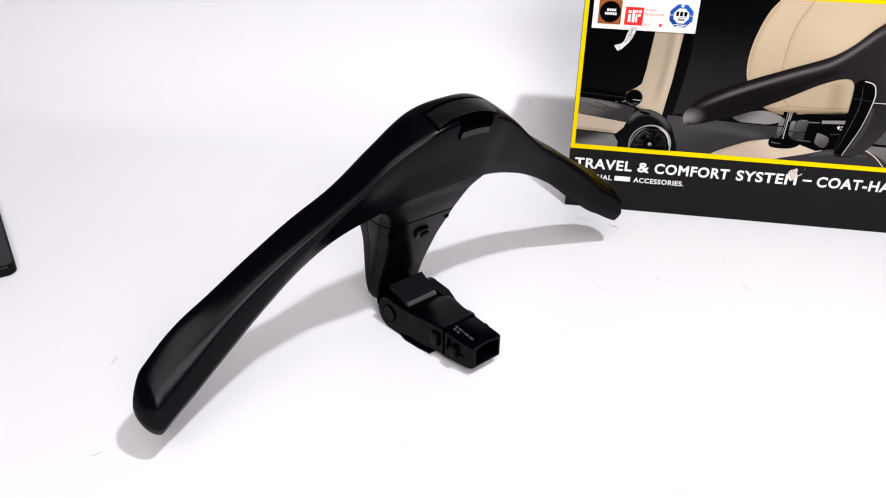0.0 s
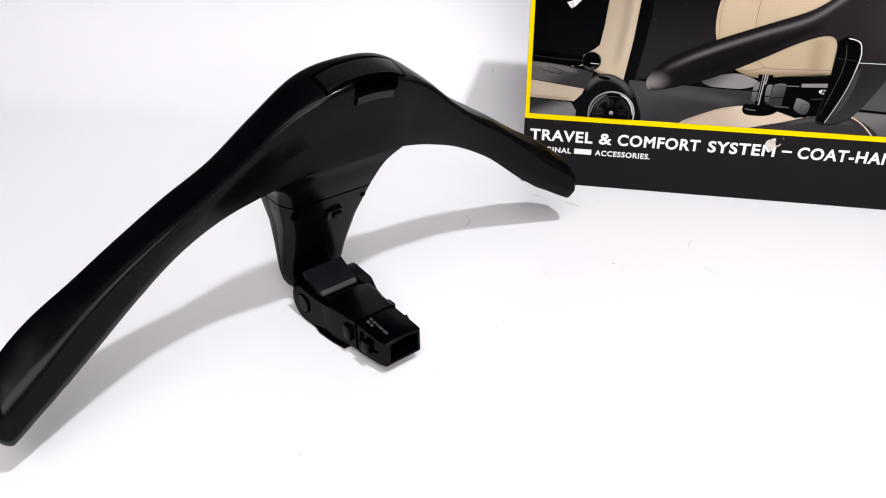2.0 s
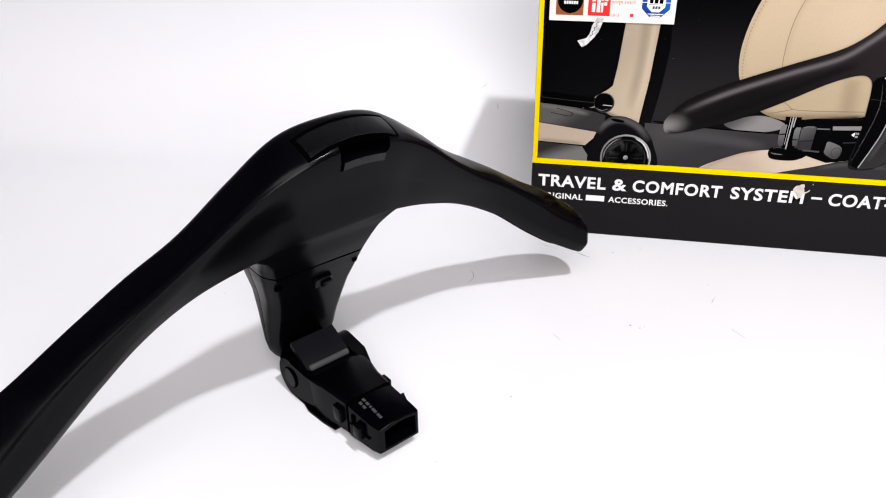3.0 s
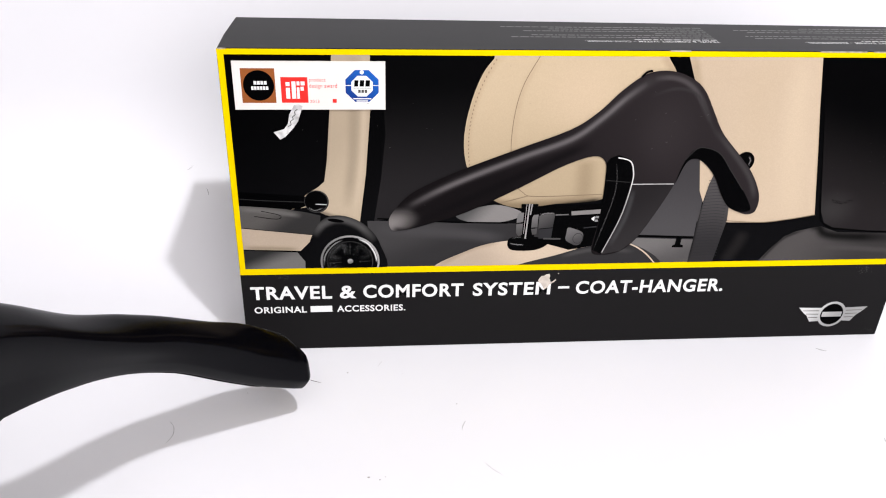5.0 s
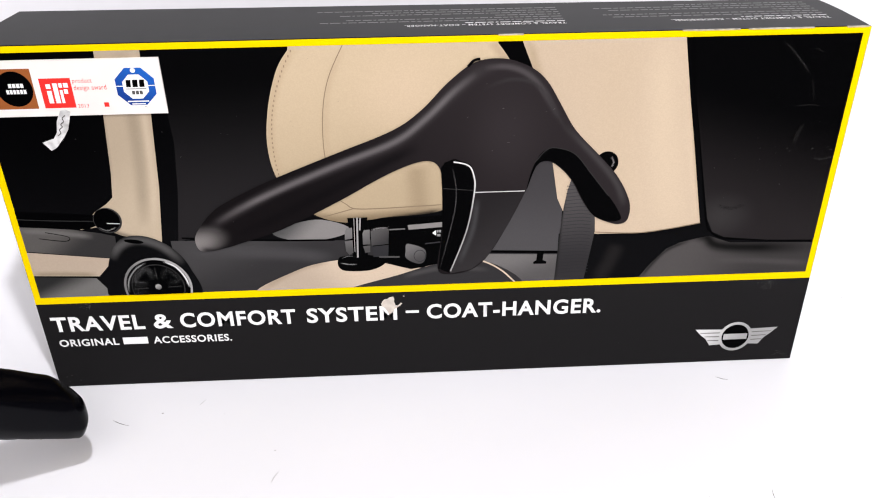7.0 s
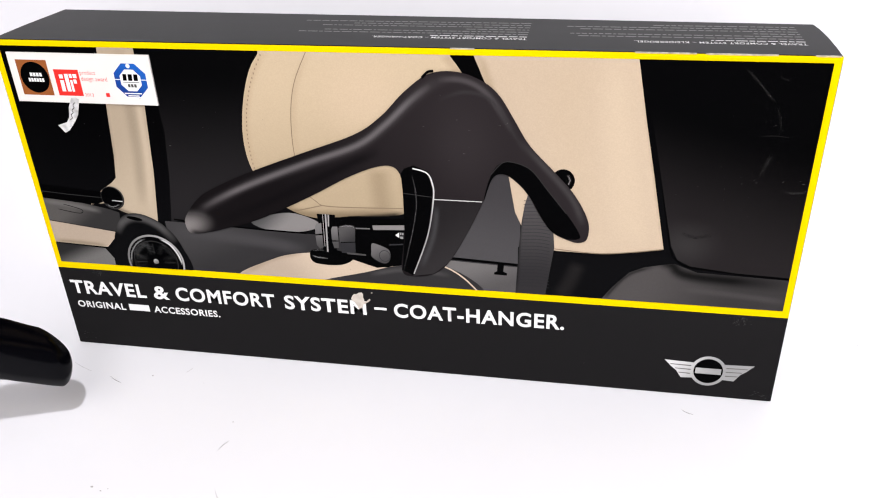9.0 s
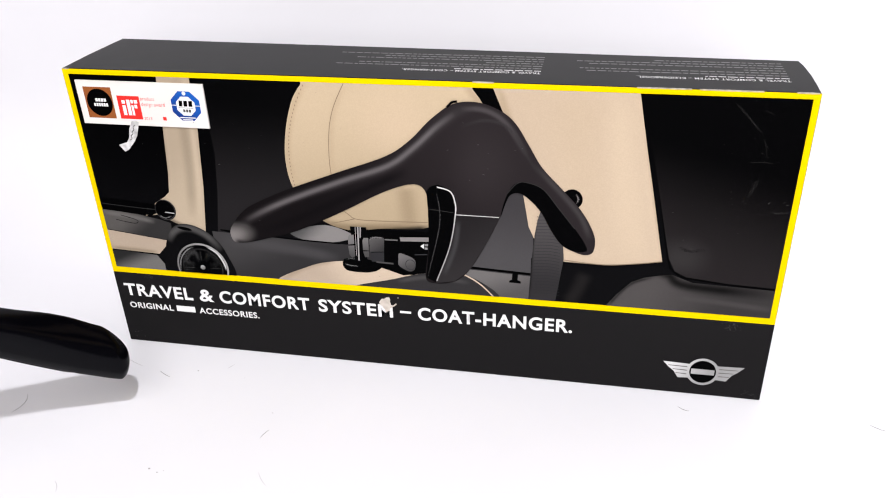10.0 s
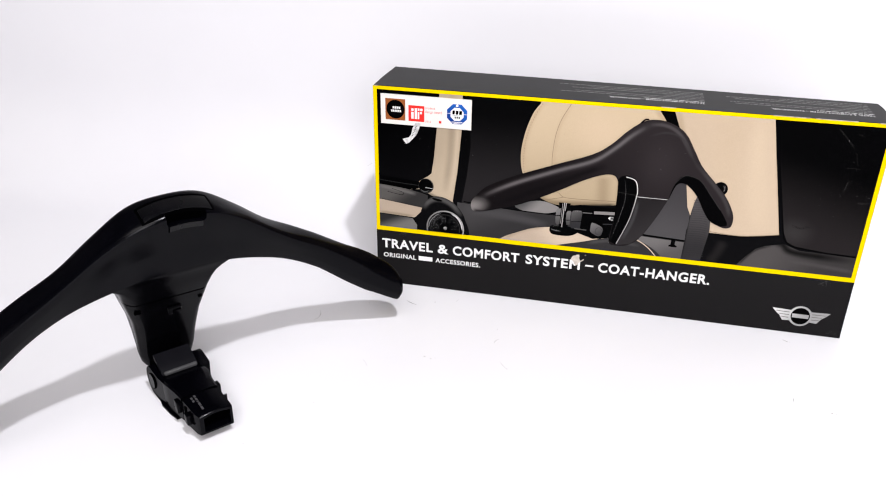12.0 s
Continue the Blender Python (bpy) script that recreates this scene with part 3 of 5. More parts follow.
def depth_inside(p, outline):
    """How far (millimetres) a place lies inside a closed outline; 0 outside it."""
    a, b = outline, np.roll(outline, -1, 0)
    crosses = (a[:, 1] > p[1]) != (b[:, 1] > p[1])
    x = a[:, 0] + (p[1] - a[:, 1]) * (b[:, 0] - a[:, 0]) / np.where(b[:, 1] == a[:, 1], 1e-9, b[:, 1] - a[:, 1])
    if not (crosses & (x > p[0])).sum() % 2:
        return 0.0
    d = b - a
    f = np.clip(((p - a) * d).sum(1) / ((d * d).sum(1) + 1e-9), 0, 1)
    return float(np.sqrt(((a + f[:, None] * d - p) ** 2).sum(1)).min())


def stroke(name, points, width, layer, mat, parent, label="", clip=True):
    """A printed line of even width, pointed lines end by end."""
    p = curl(points, False, 6)
    left, right = [], []
    for i, q in enumerate(p):
        d = p[min(i + 1, len(p) - 1)] - p[max(i - 1, 0)]
        n = np.array([-d[1], d[0]]) / (np.linalg.norm(d) + 1e-9) * width / 2
        left.append(q + n)
        right.append(q - n)
    pts = left + right[::-1]
    return part(name, flat(clipped(pts) if clip else pts, layer), mat, parent, label)


def covered(name, rows, cover, layer, colour, parent, closed=False, inside=""):
    """A sheet of ink from rows of places and how well each is covered."""
    stacked[layer] = stacked.get(layer, 0) + 1
    y = -LAYER * layer - 0.0000025 * stacked[layer]
    mesh = bpy.data.meshes.new(name)
    n = len(rows[0])
    if inside:
        cover = [[c * min(1.0, depth_inside(np.array(p), outlines[inside]) / 0.6) for p, c in zip(row, line)] for row, line in zip(rows, cover)]
    places = [(min(max(p[0], X0), X1) * MM, y, min(max(p[1], Z0), Z1) * MM) for row in rows for p in row]
    faces = []
    for i in range(len(rows) - 1):
        for k in range(n if closed else n - 1):
            a, b = i * n + k, i * n + (k + 1) % n
            faces.append((a, b, b + n, a + n))
    mesh.from_pydata(places, [], faces)
    layer_data = mesh.attributes.new("cover", "FLOAT", "POINT")
    layer_data.data.foreach_set("value", [c for row in cover for c in row])
    key = "soft_%03d_%03d_%03d" % tuple(int(c * 999) for c in colour)
    mesh.materials.append(bpy.data.materials.get(key) or soft_ink(key, colour))
    ob = new(name, mesh)
    ob.parent = parent
    return ob


def soft_stroke(name, points, width, colour, layer, parent, strength=1.0, inside=""):
    p = curl(points, False, 6)
    if inside:
        line = np.array(p)

        def reach(q):
            a, d = line[:-1], line[1:] - line[:-1]
            f = np.clip(((q[:, None] - a) * d).sum(2) / ((d * d).sum(1) + 1e-9), 0, 1)
            gap = np.sqrt(((a + f[:, :, None] * d - q[:, None]) ** 2).sum(2))
            k = gap.argmin(1)
            row = np.arange(len(q))
            along = (k + f[row, k]) / len(a)
            ends = np.minimum(1, np.minimum(5 * along, 5 * (1 - along)))
            return strength * ends * np.cos(np.minimum(gap[row, k] / (width / 2), 1) * math.pi / 2) ** 2

        tones.setdefault(inside, []).append((layer, len(tones.get(inside, [])), np.array(colour), reach))
        return None
    rows, cover = [], []
    across = np.linspace(-1, 1, 15)
    for i, q in enumerate(p):
        d = p[min(i + 1, len(p) - 1)] - p[max(i - 1, 0)]
        n = np.array([-d[1], d[0]]) / (np.linalg.norm(d) + 1e-9) * width / 2
        ends = min(1.0, 5 * i / (len(p) - 1), 5 * (len(p) - 1 - i) / (len(p) - 1))
        rows.append([q + n * a for a in across])
        cover.append([strength * ends * math.cos(a * math.pi / 2) ** 2 for a in across])
    return covered(name, rows, cover, layer, colour, parent, False, inside)


def soft_disc(name, cx, cz, rx, rz, colour, layer, parent, strength=1.0, turn=0.0, inside=""):
    if inside:

        def reach(q):
            d = q - np.array([cx, cz])
            a, b = d[:, 0] * math.cos(turn) + d[:, 1] * math.sin(turn), d[:, 1] * math.cos(turn) - d[:, 0] * math.sin(turn)
            return strength * np.cos(np.minimum(np.hypot(a / rx, b / rz), 1) * math.pi / 2) ** 2

        tones.setdefault(inside, []).append((layer, len(tones.get(inside, [])), np.array(colour), reach))
        return None
    rows, cover = [], []
    for r in np.linspace(0.0005, 1, 14):
        rows.append(disc(cx, cz, rx * r, rz * r, 44, turn))
        cover.append([strength * math.cos(r * math.pi / 2) ** 2] * 44)
    return covered(name, rows, cover, layer, colour, parent, True, inside)


def disc(cx, cz, rx, rz, n=40, turn=0.0):
    return [(cx + rx * math.cos(q) * math.cos(turn) - rz * math.sin(q) * math.sin(turn), cz + rx * math.cos(q) * math.sin(turn) + rz * math.sin(q) * math.cos(turn))
            for q in np.linspace(0, 2 * math.pi, n, endpoint=False)]


def lettering(name, text, x0, x1, z0, z1, layer, mat, parent, label="", bold=0.028, place=None, lean=0.0):
    """A line of words, fitted to its width and its capitals' height (millimetres of the box front)."""
    data = bpy.data.curves.new(name, "FONT")
    data.body, data.offset, data.resolution_u = text, bold, 4
    data.extrude, data.space_character = 0.0, 1.1
    ob = new(name, data)
    mesh = bpy.data.meshes.new_from_object(ob.evaluated_get(bpy.context.evaluated_depsgraph_get()))
    bpy.data.objects.remove(ob)
    co = np.array([v.co[:] for v in mesh.vertices])
    cap = 0.73 + bold * 2
    lo, hi = co[:, 0].min(), co[:, 0].max()
    for v in mesh.vertices:
        x = x0 + (v.co.x - lo) / (hi - lo) * (x1 - x0)
        z = z0 + (v.co.y + bold) / cap * (z1 - z0)
        x += lean * (z - z0)
        v.co = place(x, z, layer) if place else Vector((x * MM, -LAYER * layer, z * MM))
    mesh.materials.clear()
    mesh.materials.append(mat)
    ob = new(name, mesh)
    ob.parent = parent
    return tagged(ob, label) if label else ob


# Yellow border: four strips.
border = part("yellow_border", flat([(0, 57.2), (W * 1000, 57.2), (W * 1000, 61.6), (0, 61.6)], 2), YELLOW, product_box, "printed yellow border")
part("border_strip", flat([(0, 195.6), (W * 1000, 195.6), (W * 1000, H * 1000 - 0.3), (0, H * 1000 - 0.3)], 2), YELLOW, border)
part("border_strip", flat([(0.2, 61.6), (3.6, 61.6), (3.6, 195.6), (0.2, 195.6)], 2), YELLOW, border)
part("border_strip", flat([(426.4, 61.6), (429.8, 61.6), (429.8, 195.6), (426.4, 195.6)], 2), YELLOW, border)

INK_BLACK = ink("photo_black", (0.0006, 0.0006, 0.0008), (0.003, 0.003, 0.0035), (0.2, 0.17), (0.2, 0.07))
INK_DARK = ink("photo_dark_grey", (0.001, 0.001, 0.0012), (0.015, 0.0138, 0.0146), (0.11, 0.185), (0.11, 0.10))
INK_SEAT = ink("photo_black_seat", (0.0006, 0.0006, 0.0008), (0.0150, 0.0130, 0.0135), (0.40, 0.16), (0.38, 0.09))
INK_DASH = ink("photo_dash_grey", (0.044, 0.0425, 0.0435), (0.027, 0.0258, 0.027), (0.1, 0.088), (0.11, 0.066))
INK_GREY = ink("photo_door_grey", (0.085, 0.08, 0.076), (0.028, 0.027, 0.027), (0.02, 0.101), (0.03, 0.088))
INK_LOWGREY = ink("photo_door_low", (0.14, 0.135, 0.13), (0.02, 0.02, 0.02), (0.02, 0.062), (0.015, 0.073))
BEIGE = ink("photo_beige", (0.385, 0.302, 0.197), (0.485, 0.382, 0.258), (0.20, 0.11), (0.19, 0.19))
BEIGE_DIM = ink("photo_beige_pillar", (0.36, 0.29, 0.21), (0.43, 0.35, 0.255), (0.058, 0.15), (0.08, 0.12))
BEIGE_SEAT = ink("photo_beige_seat", (0.46, 0.362, 0.262), (0.50, 0.397, 0.29), (0.28, 0.19), (0.345, 0.11))
BEIGE_LOW = ink("photo_beige_cushion", (0.52, 0.42, 0.32), (0.40, 0.322, 0.248), (0.17, 0.08), (0.15, 0.062))
INK_TRIM = ink("photo_trim", (0.62, 0.61, 0.60), (0.30, 0.29, 0.29), (0.235, 0.13), (0.235, 0.10))
STITCH = ink("photo_stitch", (0.25, 0.185, 0.125))
LINE_DARK = ink("photo_seam", (0.22, 0.165, 0.11))
INK_HANGER_BODY = ink("photo_hanger_body", (0.0055, 0.0045, 0.0050), (0.0190, 0.0155, 0.0166), (0.15, 0.11), (0.26, 0.17))
INK_STEM = ink("photo_stem", (0.0145, 0.0130, 0.0137), (0.026, 0.0238, 0.0247), (0.24, 0.11), (0.26, 0.08))
INK_PITCH = ink("photo_pitch_black", (0.0006, 0.0006, 0.0008))
INK_CHROME = ink("photo_chrome", (0.16, 0.155, 0.155), (0.30, 0.295, 0.29), (0.055, 0.068), (0.080, 0.078))
INK_GRIP_TONE = ink("photo_hub", (0.30, 0.295, 0.29), (0.12, 0.118, 0.116), (0.0675, 0.068), (0.069, 0.065))
INK_STEEL = ink("photo_steel", (0.45, 0.45, 0.45), (0.20, 0.20, 0.20), (0.175, 0.10), (0.183, 0.08))
INK_REAR = ink("photo_rear_panel", (0.040, 0.0375, 0.040), (0.062, 0.0595, 0.062), (0.27, 0.13), (0.265, 0.082))
INK_SHELF = ink("photo_shelf_grey", (0.135, 0.129, 0.127), (0.075, 0.071, 0.071), (0.262, 0.080), (0.27, 0.061))
INK_CUSHION = ink("photo_rear_cushion", (0.066, 0.061, 0.060), (0.034, 0.0315, 0.0315), (0.352, 0.080), (0.40, 0.060))
INK_WEB = ink("photo_belt_web", (0.066, 0.0615, 0.0625), (0.026, 0.0245, 0.026), (0.292, 0.118), (0.292, 0.072))
INK_BELT = ink("photo_belt_grey", (0.036, 0.035, 0.038), (0.022, 0.022, 0.024), (0.29, 0.12), (0.29, 0.07))
INK_WINDOW = ink("photo_window_grey", (0.20, 0.19, 0.185), (0.07, 0.07, 0.07), (0.15, 0.091), (0.14, 0.101))

picture = part("printed_picture", flat([(X0, Z0), (X1, Z0), (X1, Z1), (X0, Z1)], 1), INK_BLACK, product_box, "printed photograph of a car interior")
P = picture
# distance: pillar, dash, window and shelf
printed("printed_panel", [(87, 196), (150, 196), (150, 131), (121, 100), (83, 93.5), (87.5, 122), (90.2, 149), (88.6, 183)], 2, INK_DARK, P, smooth=False)
printed("printed_dash", [(79, 94), (120, 93), (170, 91), (230, 90), (285, 80), (285, 61), (80, 61)], 3, INK_DASH, P, smooth=False)
soft_stroke("printed_gleam", [(84, 88), (105, 87), (140, 84), (165, 80)], 13, (0.055, 0.053, 0.055), 4, P, 0.8, "printed_dash")
printed("printed_window", [(262, 112), (272, 138), (286, 128), (286, 79.5), (243, 82), (250, 90)], 5, INK_REAR, P, smooth=False)
printed("printed_parcel_shelf", [(242, 80), (286, 78), (286, 61), (255, 61), (247, 70)], 6, INK_SHELF, P, smooth=False)
stroke("printed_line", [(242, 81.5), (286, 79.5)], 1.6, 7, INK_PITCH, P)
printed("printed_pin", [(273.6, 74.8), (273.9, 79.6), (277.5, 79.5), (277.1, 74.8), (279.2, 73.8), (279, 72.4), (272, 72.6), (272, 73.8)], 8, INK_PITCH, P, smooth=False)
printed("printed_pillar", [(61, 197), (82, 197), (81.7, 164), (78.6, 125), (74, 89.5), (68.4, 93), (63.9, 95.3), (54.4, 98.2), (44.1, 103.6), (34, 102.3), (43.5, 112.2), (50.5, 116.8), (54.2, 120.3), (56.2, 133.5), (58.9, 164)],
        4, BEIGE_DIM, P, "printed beige door pillar", smooth=False)
soft_stroke("printed_shade", [(73, 199), (72.4, 164), (71, 134), (66.7, 102)], 11, (0.19, 0.155, 0.11), 5, P, 0.45, inside="printed_pillar")
soft_stroke("printed_shade", [(59.5, 199), (58, 160), (55.5, 128)], 4, (0.24, 0.19, 0.14), 5, P, 0.5, inside="printed_pillar")
soft_stroke("printed_light", [(79, 199), (78, 160), (75.5, 125), (71, 98)], 6, (0.47, 0.385, 0.285), 5, P, 0.6, inside="printed_pillar")
soft_stroke("printed_shade", [(40, 104), (54, 99), (68, 93)], 5, (0.08, 0.065, 0.05), 5, P, 0.7, inside="printed_pillar")
printed("printed_armrest", [(3, 114), (23, 112.5), (45, 110.5), (46, 106), (38, 102.5), (20, 104), (3, 105.5)], 6, INK_PITCH, P, smooth=False)
stroke("printed_line", [(3, 109.5), (20, 108.2), (44, 107)], 0.5, 7, INK_LOWGREY, P)
printed("printed_door", [(3, 105), (16, 104), (30, 102.6), (44, 100), (51, 98), (50, 84.5), (3, 90.5)], 7, INK_GREY, P, smooth=False)
soft_stroke("printed_gleam", [(2, 103), (22, 101), (40, 98)], 5, (0.13, 0.125, 0.12), 8, P, 0.8, inside="printed_door")
stroke("printed_line", [(16, 101.5), (27, 98.5), (25, 96), (12, 98)], 0.4, 9, INK_PITCH, P)
printed("printed_door_strip", [(3, 90), (48, 84.5), (38, 74), (3, 75.5)], 8, BEIGE_LOW, P, "printed beige door strip", smooth=False)
soft_stroke("printed_shade", [(2, 76.5), (20, 76), (38, 75)], 5, (0.24, 0.19, 0.13), 9, P, 0.8, inside="printed_door_strip")
printed("printed_pocket", [(3, 74.8), (36, 73), (44, 61), (3, 61)], 8, INK_LOWGREY, P, smooth=False)
printed("printed_vent_housing", [(44, 58), (43, 76), (48, 90), (55, 97), (66, 97.5), (78, 91), (86.5, 78), (88, 58)], 10, INK_BLACK, P)
soft_stroke("printed_gleam", [(46, 84), (52, 92), (62, 95.5), (74, 91), (84, 80)], 8, (0.075, 0.073, 0.072), 11, P, 0.9, inside="printed_vent_housing")
printed("printed_dimple", disc(60, 94.6, 5, 1.2, 20, -0.15), 12, INK_PITCH, P, smooth=False)
vent = printed("printed_vent", disc(67.9, 66.0, 18.2, 18.4, 64), 13, INK_CHROME, P, "printed round chrome vent", smooth=False)
printed("printed_vent_face", disc(67.9, 65.9, 17.0, 17.2, 64), 14, INK_PITCH, vent, smooth=False)
soft_stroke("printed_gleam", [(73, 82), (79, 78.5), (83, 72), (84.6, 65)], 1.7, (0.7, 0.7, 0.7), 15, vent, 0.9)
soft_stroke("printed_gleam", [(51.5, 63), (53, 71), (58, 78), (64, 81.5)], 1.8, (0.16, 0.16, 0.16), 15, vent, 0.9)
printed("printed_vent_ring", disc(67.9, 66.0, 14.2, 14.4, 64), 15, INK_GREY, vent, smooth=False)
printed("printed_vent_ring", disc(67.9, 66.0, 13.7, 13.9, 64), 16, INK_PITCH, vent, smooth=False)
for q0, q1, tone in ((20, 62, 0.016), (108, 160, 0.040), (172, 200, 0.012)):
    blade = [(67.9 + r * math.cos(radians(q)), 66.0 + r * math.sin(radians(q))) for r, q in ((5, q0 + 6), (12, q0), (12.4, (q0 + q1) / 2), (12, q1), (5, q1 - 6))]
    soft_stroke("printed_vent_blade", blade, 5.0, (tone, tone, tone * 1.02), 17, vent, 0.7)
printed("printed_vent_ring", disc(67.9, 66.0, 4.6, 4.7), 19, INK_PITCH, vent, smooth=False)
for a, b in (((54.5, 65.4), (63, 65.8)), ((73, 66), (81, 66.4)), ((68, 79), (68, 71))):
    soft_stroke("printed_vent_bar", [a, b], 1.0, (0.05, 0.05, 0.05), 20, vent, 0.6)
printed("printed_vent_hub", disc(68.0, 66.4, 1.7, 1.7), 21, INK_GRIP_TONE, vent, smooth=False)
knob = printed("printed_knob", disc(49.2, 107.4, 7.2, 7.4), 12, INK_GREY, P, smooth=False)
printed("printed_knob_face", disc(48.8, 107.6, 6.6, 6.8), 13, INK_PITCH, knob, smooth=False)
stroke("printed_knob_mark", [(48.5, 105.8), (55, 105.4)], 0.6, 14, INK_STEEL, knob)
soft_stroke("printed_gleam", [(44, 103.5), (48, 101.6), (53, 103.4)], 1.2, (0.16, 0.16, 0.16), 14, knob, 0.8)
# headrest and seats
printed("printed_headrest", [(157, 201), (150.5, 194), (144, 184), (138.2, 166), (135.6, 146), (138.5, 128), (148, 113.5), (159, 105), (174, 101.5), (192, 104), (225, 108), (258, 130), (262, 165), (257, 184), (250, 195), (246, 201)],
        5, BEIGE, P, "printed beige headrest")
soft_stroke("printed_shade", [(156, 198), (146, 184), (139.5, 164), (137.5, 146), (141, 128)], 8, (0.40, 0.30, 0.19), 6, P, 0.55, inside="printed_headrest")
soft_stroke("printed_shade", [(150, 108), (165, 103), (190, 104), (226, 107)], 12, (0.17, 0.125, 0.075), 6, P, 0.85, inside="printed_headrest")
soft_stroke("printed_shade", [(209, 134), (210, 120), (211, 104)], 19, (0.27, 0.205, 0.13), 6, P, 0.75, inside="printed_headrest")
soft_stroke("printed_shade", [(186, 101), (204, 104), (224, 107)], 6, (0.012, 0.010, 0.008), 7, P, 0.95, inside="printed_headrest")
soft_stroke("printed_shade", [(246, 197), (254, 186), (259, 172)], 8, (0.36, 0.27, 0.18), 6, P, 0.7, inside="printed_headrest")
soft_disc("printed_light", 205, 172, 40, 34, (0.53, 0.41, 0.288), 6, P, 0.6, 0.0, "printed_headrest")
soft_stroke("printed_shade", [(178.5, 197), (170, 181), (166, 164), (165, 143), (167.5, 128)], 6, (0.38, 0.285, 0.185), 7, P, 0.3, inside="printed_headrest")
stroke("printed_seam", [(177, 197), (168.5, 180), (164.5, 163), (163.5, 142), (166, 126)], 0.45, 8, LINE_DARK, P)
stroke("printed_seam", [(159, 105.2), (167.5, 107.4), (176.1, 109.8)], 0.5, 8, LINE_DARK, P)
stroke("printed_seam", [(168, 116), (172.5, 112.4), (177, 109.7), (191, 109.4), (222, 110.5)], 0.5, 8, LINE_DARK, P)
for k in range(30):
    z = 194 - 70 * k / 29
    x = 138.4 + 13.5 * abs((z - 146) / 48) ** 2.1
    stroke("printed_stitch", [(x, z), (x - 0.1, z - 1.1)], 0.6, 8, STITCH, P)
printed("printed_seat_back", [(261, 197), (340, 197), (346.5, 165), (352, 140), (361.5, 94.5), (344, 91.5), (325, 89.6), (306, 90), (292, 92), (283, 112), (275, 157), (268, 180)], 6, BEIGE_SEAT, P, "printed beige seat back", smooth=False)
soft_stroke("printed_shade", [(312, 200), (308, 170), (312, 140), (318, 90)], 40, (0.44, 0.34, 0.225), 7, P, 0.16, inside="printed_seat_back")
soft_stroke("printed_light", [(330, 200), (333, 160), (340, 120), (347, 92)], 26, (0.56, 0.45, 0.325), 7, P, 0.35, inside="printed_seat_back")
soft_stroke("printed_shade", [(342, 200), (348, 165), (353, 140), (363, 92)], 5, (0.30, 0.23, 0.15), 7, P, 0.8, inside="printed_seat_back")
soft_stroke("printed_shade", [(263, 199), (272, 170), (280, 130)], 9, (0.34, 0.26, 0.17), 7, P, 0.7, inside="printed_seat_back")
stroke("printed_seam", [(292, 92.3), (325, 89.9), (344, 91.7), (361.5, 94.8)], 0.5, 8, LINE_DARK, P)
printed("printed_strap", [(249, 198), (260, 198), (266, 183), (258, 183)], 9, INK_PITCH, P, smooth=False)
printed("printed_seat_shadow", [(285, 91), (292, 90), (325, 88), (345, 89.5), (363, 92.5), (374, 84), (428, 80), (428, 61), (285, 61)], 7, INK_BLACK, P, smooth=False)
printed("printed_seat_panel", [(343.5, 197), (428, 197), (428, 82), (400, 83), (376, 85.5), (369, 89), (365, 97), (354.5, 143), (346, 180)], 8, INK_SEAT, P, smooth=False)
stroke("printed_seat_welt", [(344, 196), (350, 165), (355.5, 140), (364.5, 97), (368.5, 89), (376, 85), (400, 82.6), (427, 81)], 1.1, 9, INK_PITCH, P)
soft_disc("printed_light", 372, 98, 22, 18, (0.030, 0.028, 0.028), 9, P, 0.8, inside="printed_seat_panel")
printed("printed_rear_cushion", [(331, 61), (337, 70), (345, 79.4), (352, 83), (361, 85.3), (368, 86.5), (380, 82), (428, 80.5), (428, 61)], 8, INK_CUSHION, P, "printed dark seat cushion", smooth=False)
soft_stroke("printed_shade", [(356, 90), (366, 86), (378, 79.5), (430, 77.5)], 12, (0.003, 0.003, 0.003), 9, P, 0.95, inside="printed_rear_cushion")
soft_stroke("printed_gleam", [(372, 71), (395, 70), (430, 67)], 6, (0.062, 0.058, 0.057), 10, P, 0.6, inside="printed_rear_cushion")
soft_stroke("printed_shade", [(332, 60), (338, 70), (346, 79), (360, 85)], 4, (0.006, 0.006, 0.006), 10, P, 0.8, inside="printed_rear_cushion")
soft_stroke("printed_gleam", [(308, 60), (314, 72), (318, 84)], 14, (0.013, 0.012, 0.012), 9, P, 0.8, inside="printed_seat_shadow")
for k, (a, b) in enumerate(((372, 382), (373, 381), (371, 383), (373, 382))):
    soft_stroke("printed_mark", [(a, 99.5 - 2.3 * k), (b, 99.3 - 2.3 * k)], 1.2, (0.003, 0.003, 0.003), 10, P, 0.75)
soft_stroke("printed_mark", [(370, 104.5), (377, 103.2), (384, 104.5)], 2.2, (0.003, 0.003, 0.003), 10, P, 0.3)
for line, wide, strong in (([(389, 192.2), (393, 188.6), (399.5, 181.6), (403.8, 176.8)], 1.8, 0.22), ([(405.6, 174), (407.5, 168.5), (408.9, 162)], 1.3, 0.12), ([(406.4, 150), (404.5, 145), (403, 139)], 3.6, 0.16),
                           ([(415, 131.2), (421.6, 130.7), (428, 132.9)], 1.6, 0.25), ([(400, 159.8), (407, 160.2), (413, 159.6)], 0.7, 0.3), ([(404, 189), (409, 187)], 0.9, 0.2)):
    soft_stroke("laminate_scratch", line, wide, (0.09, 0.086, 0.084), 24, P, strong * 0.5)
printed("printed_belt", [(290, 124), (295, 124), (300, 117), (303, 110), (304.5, 92), (300.5, 61), (284, 61), (285.4, 90), (286.6, 106.4), (288.1, 116.6)], 10, INK_WEB, P, "printed dark seat belt", smooth=False)
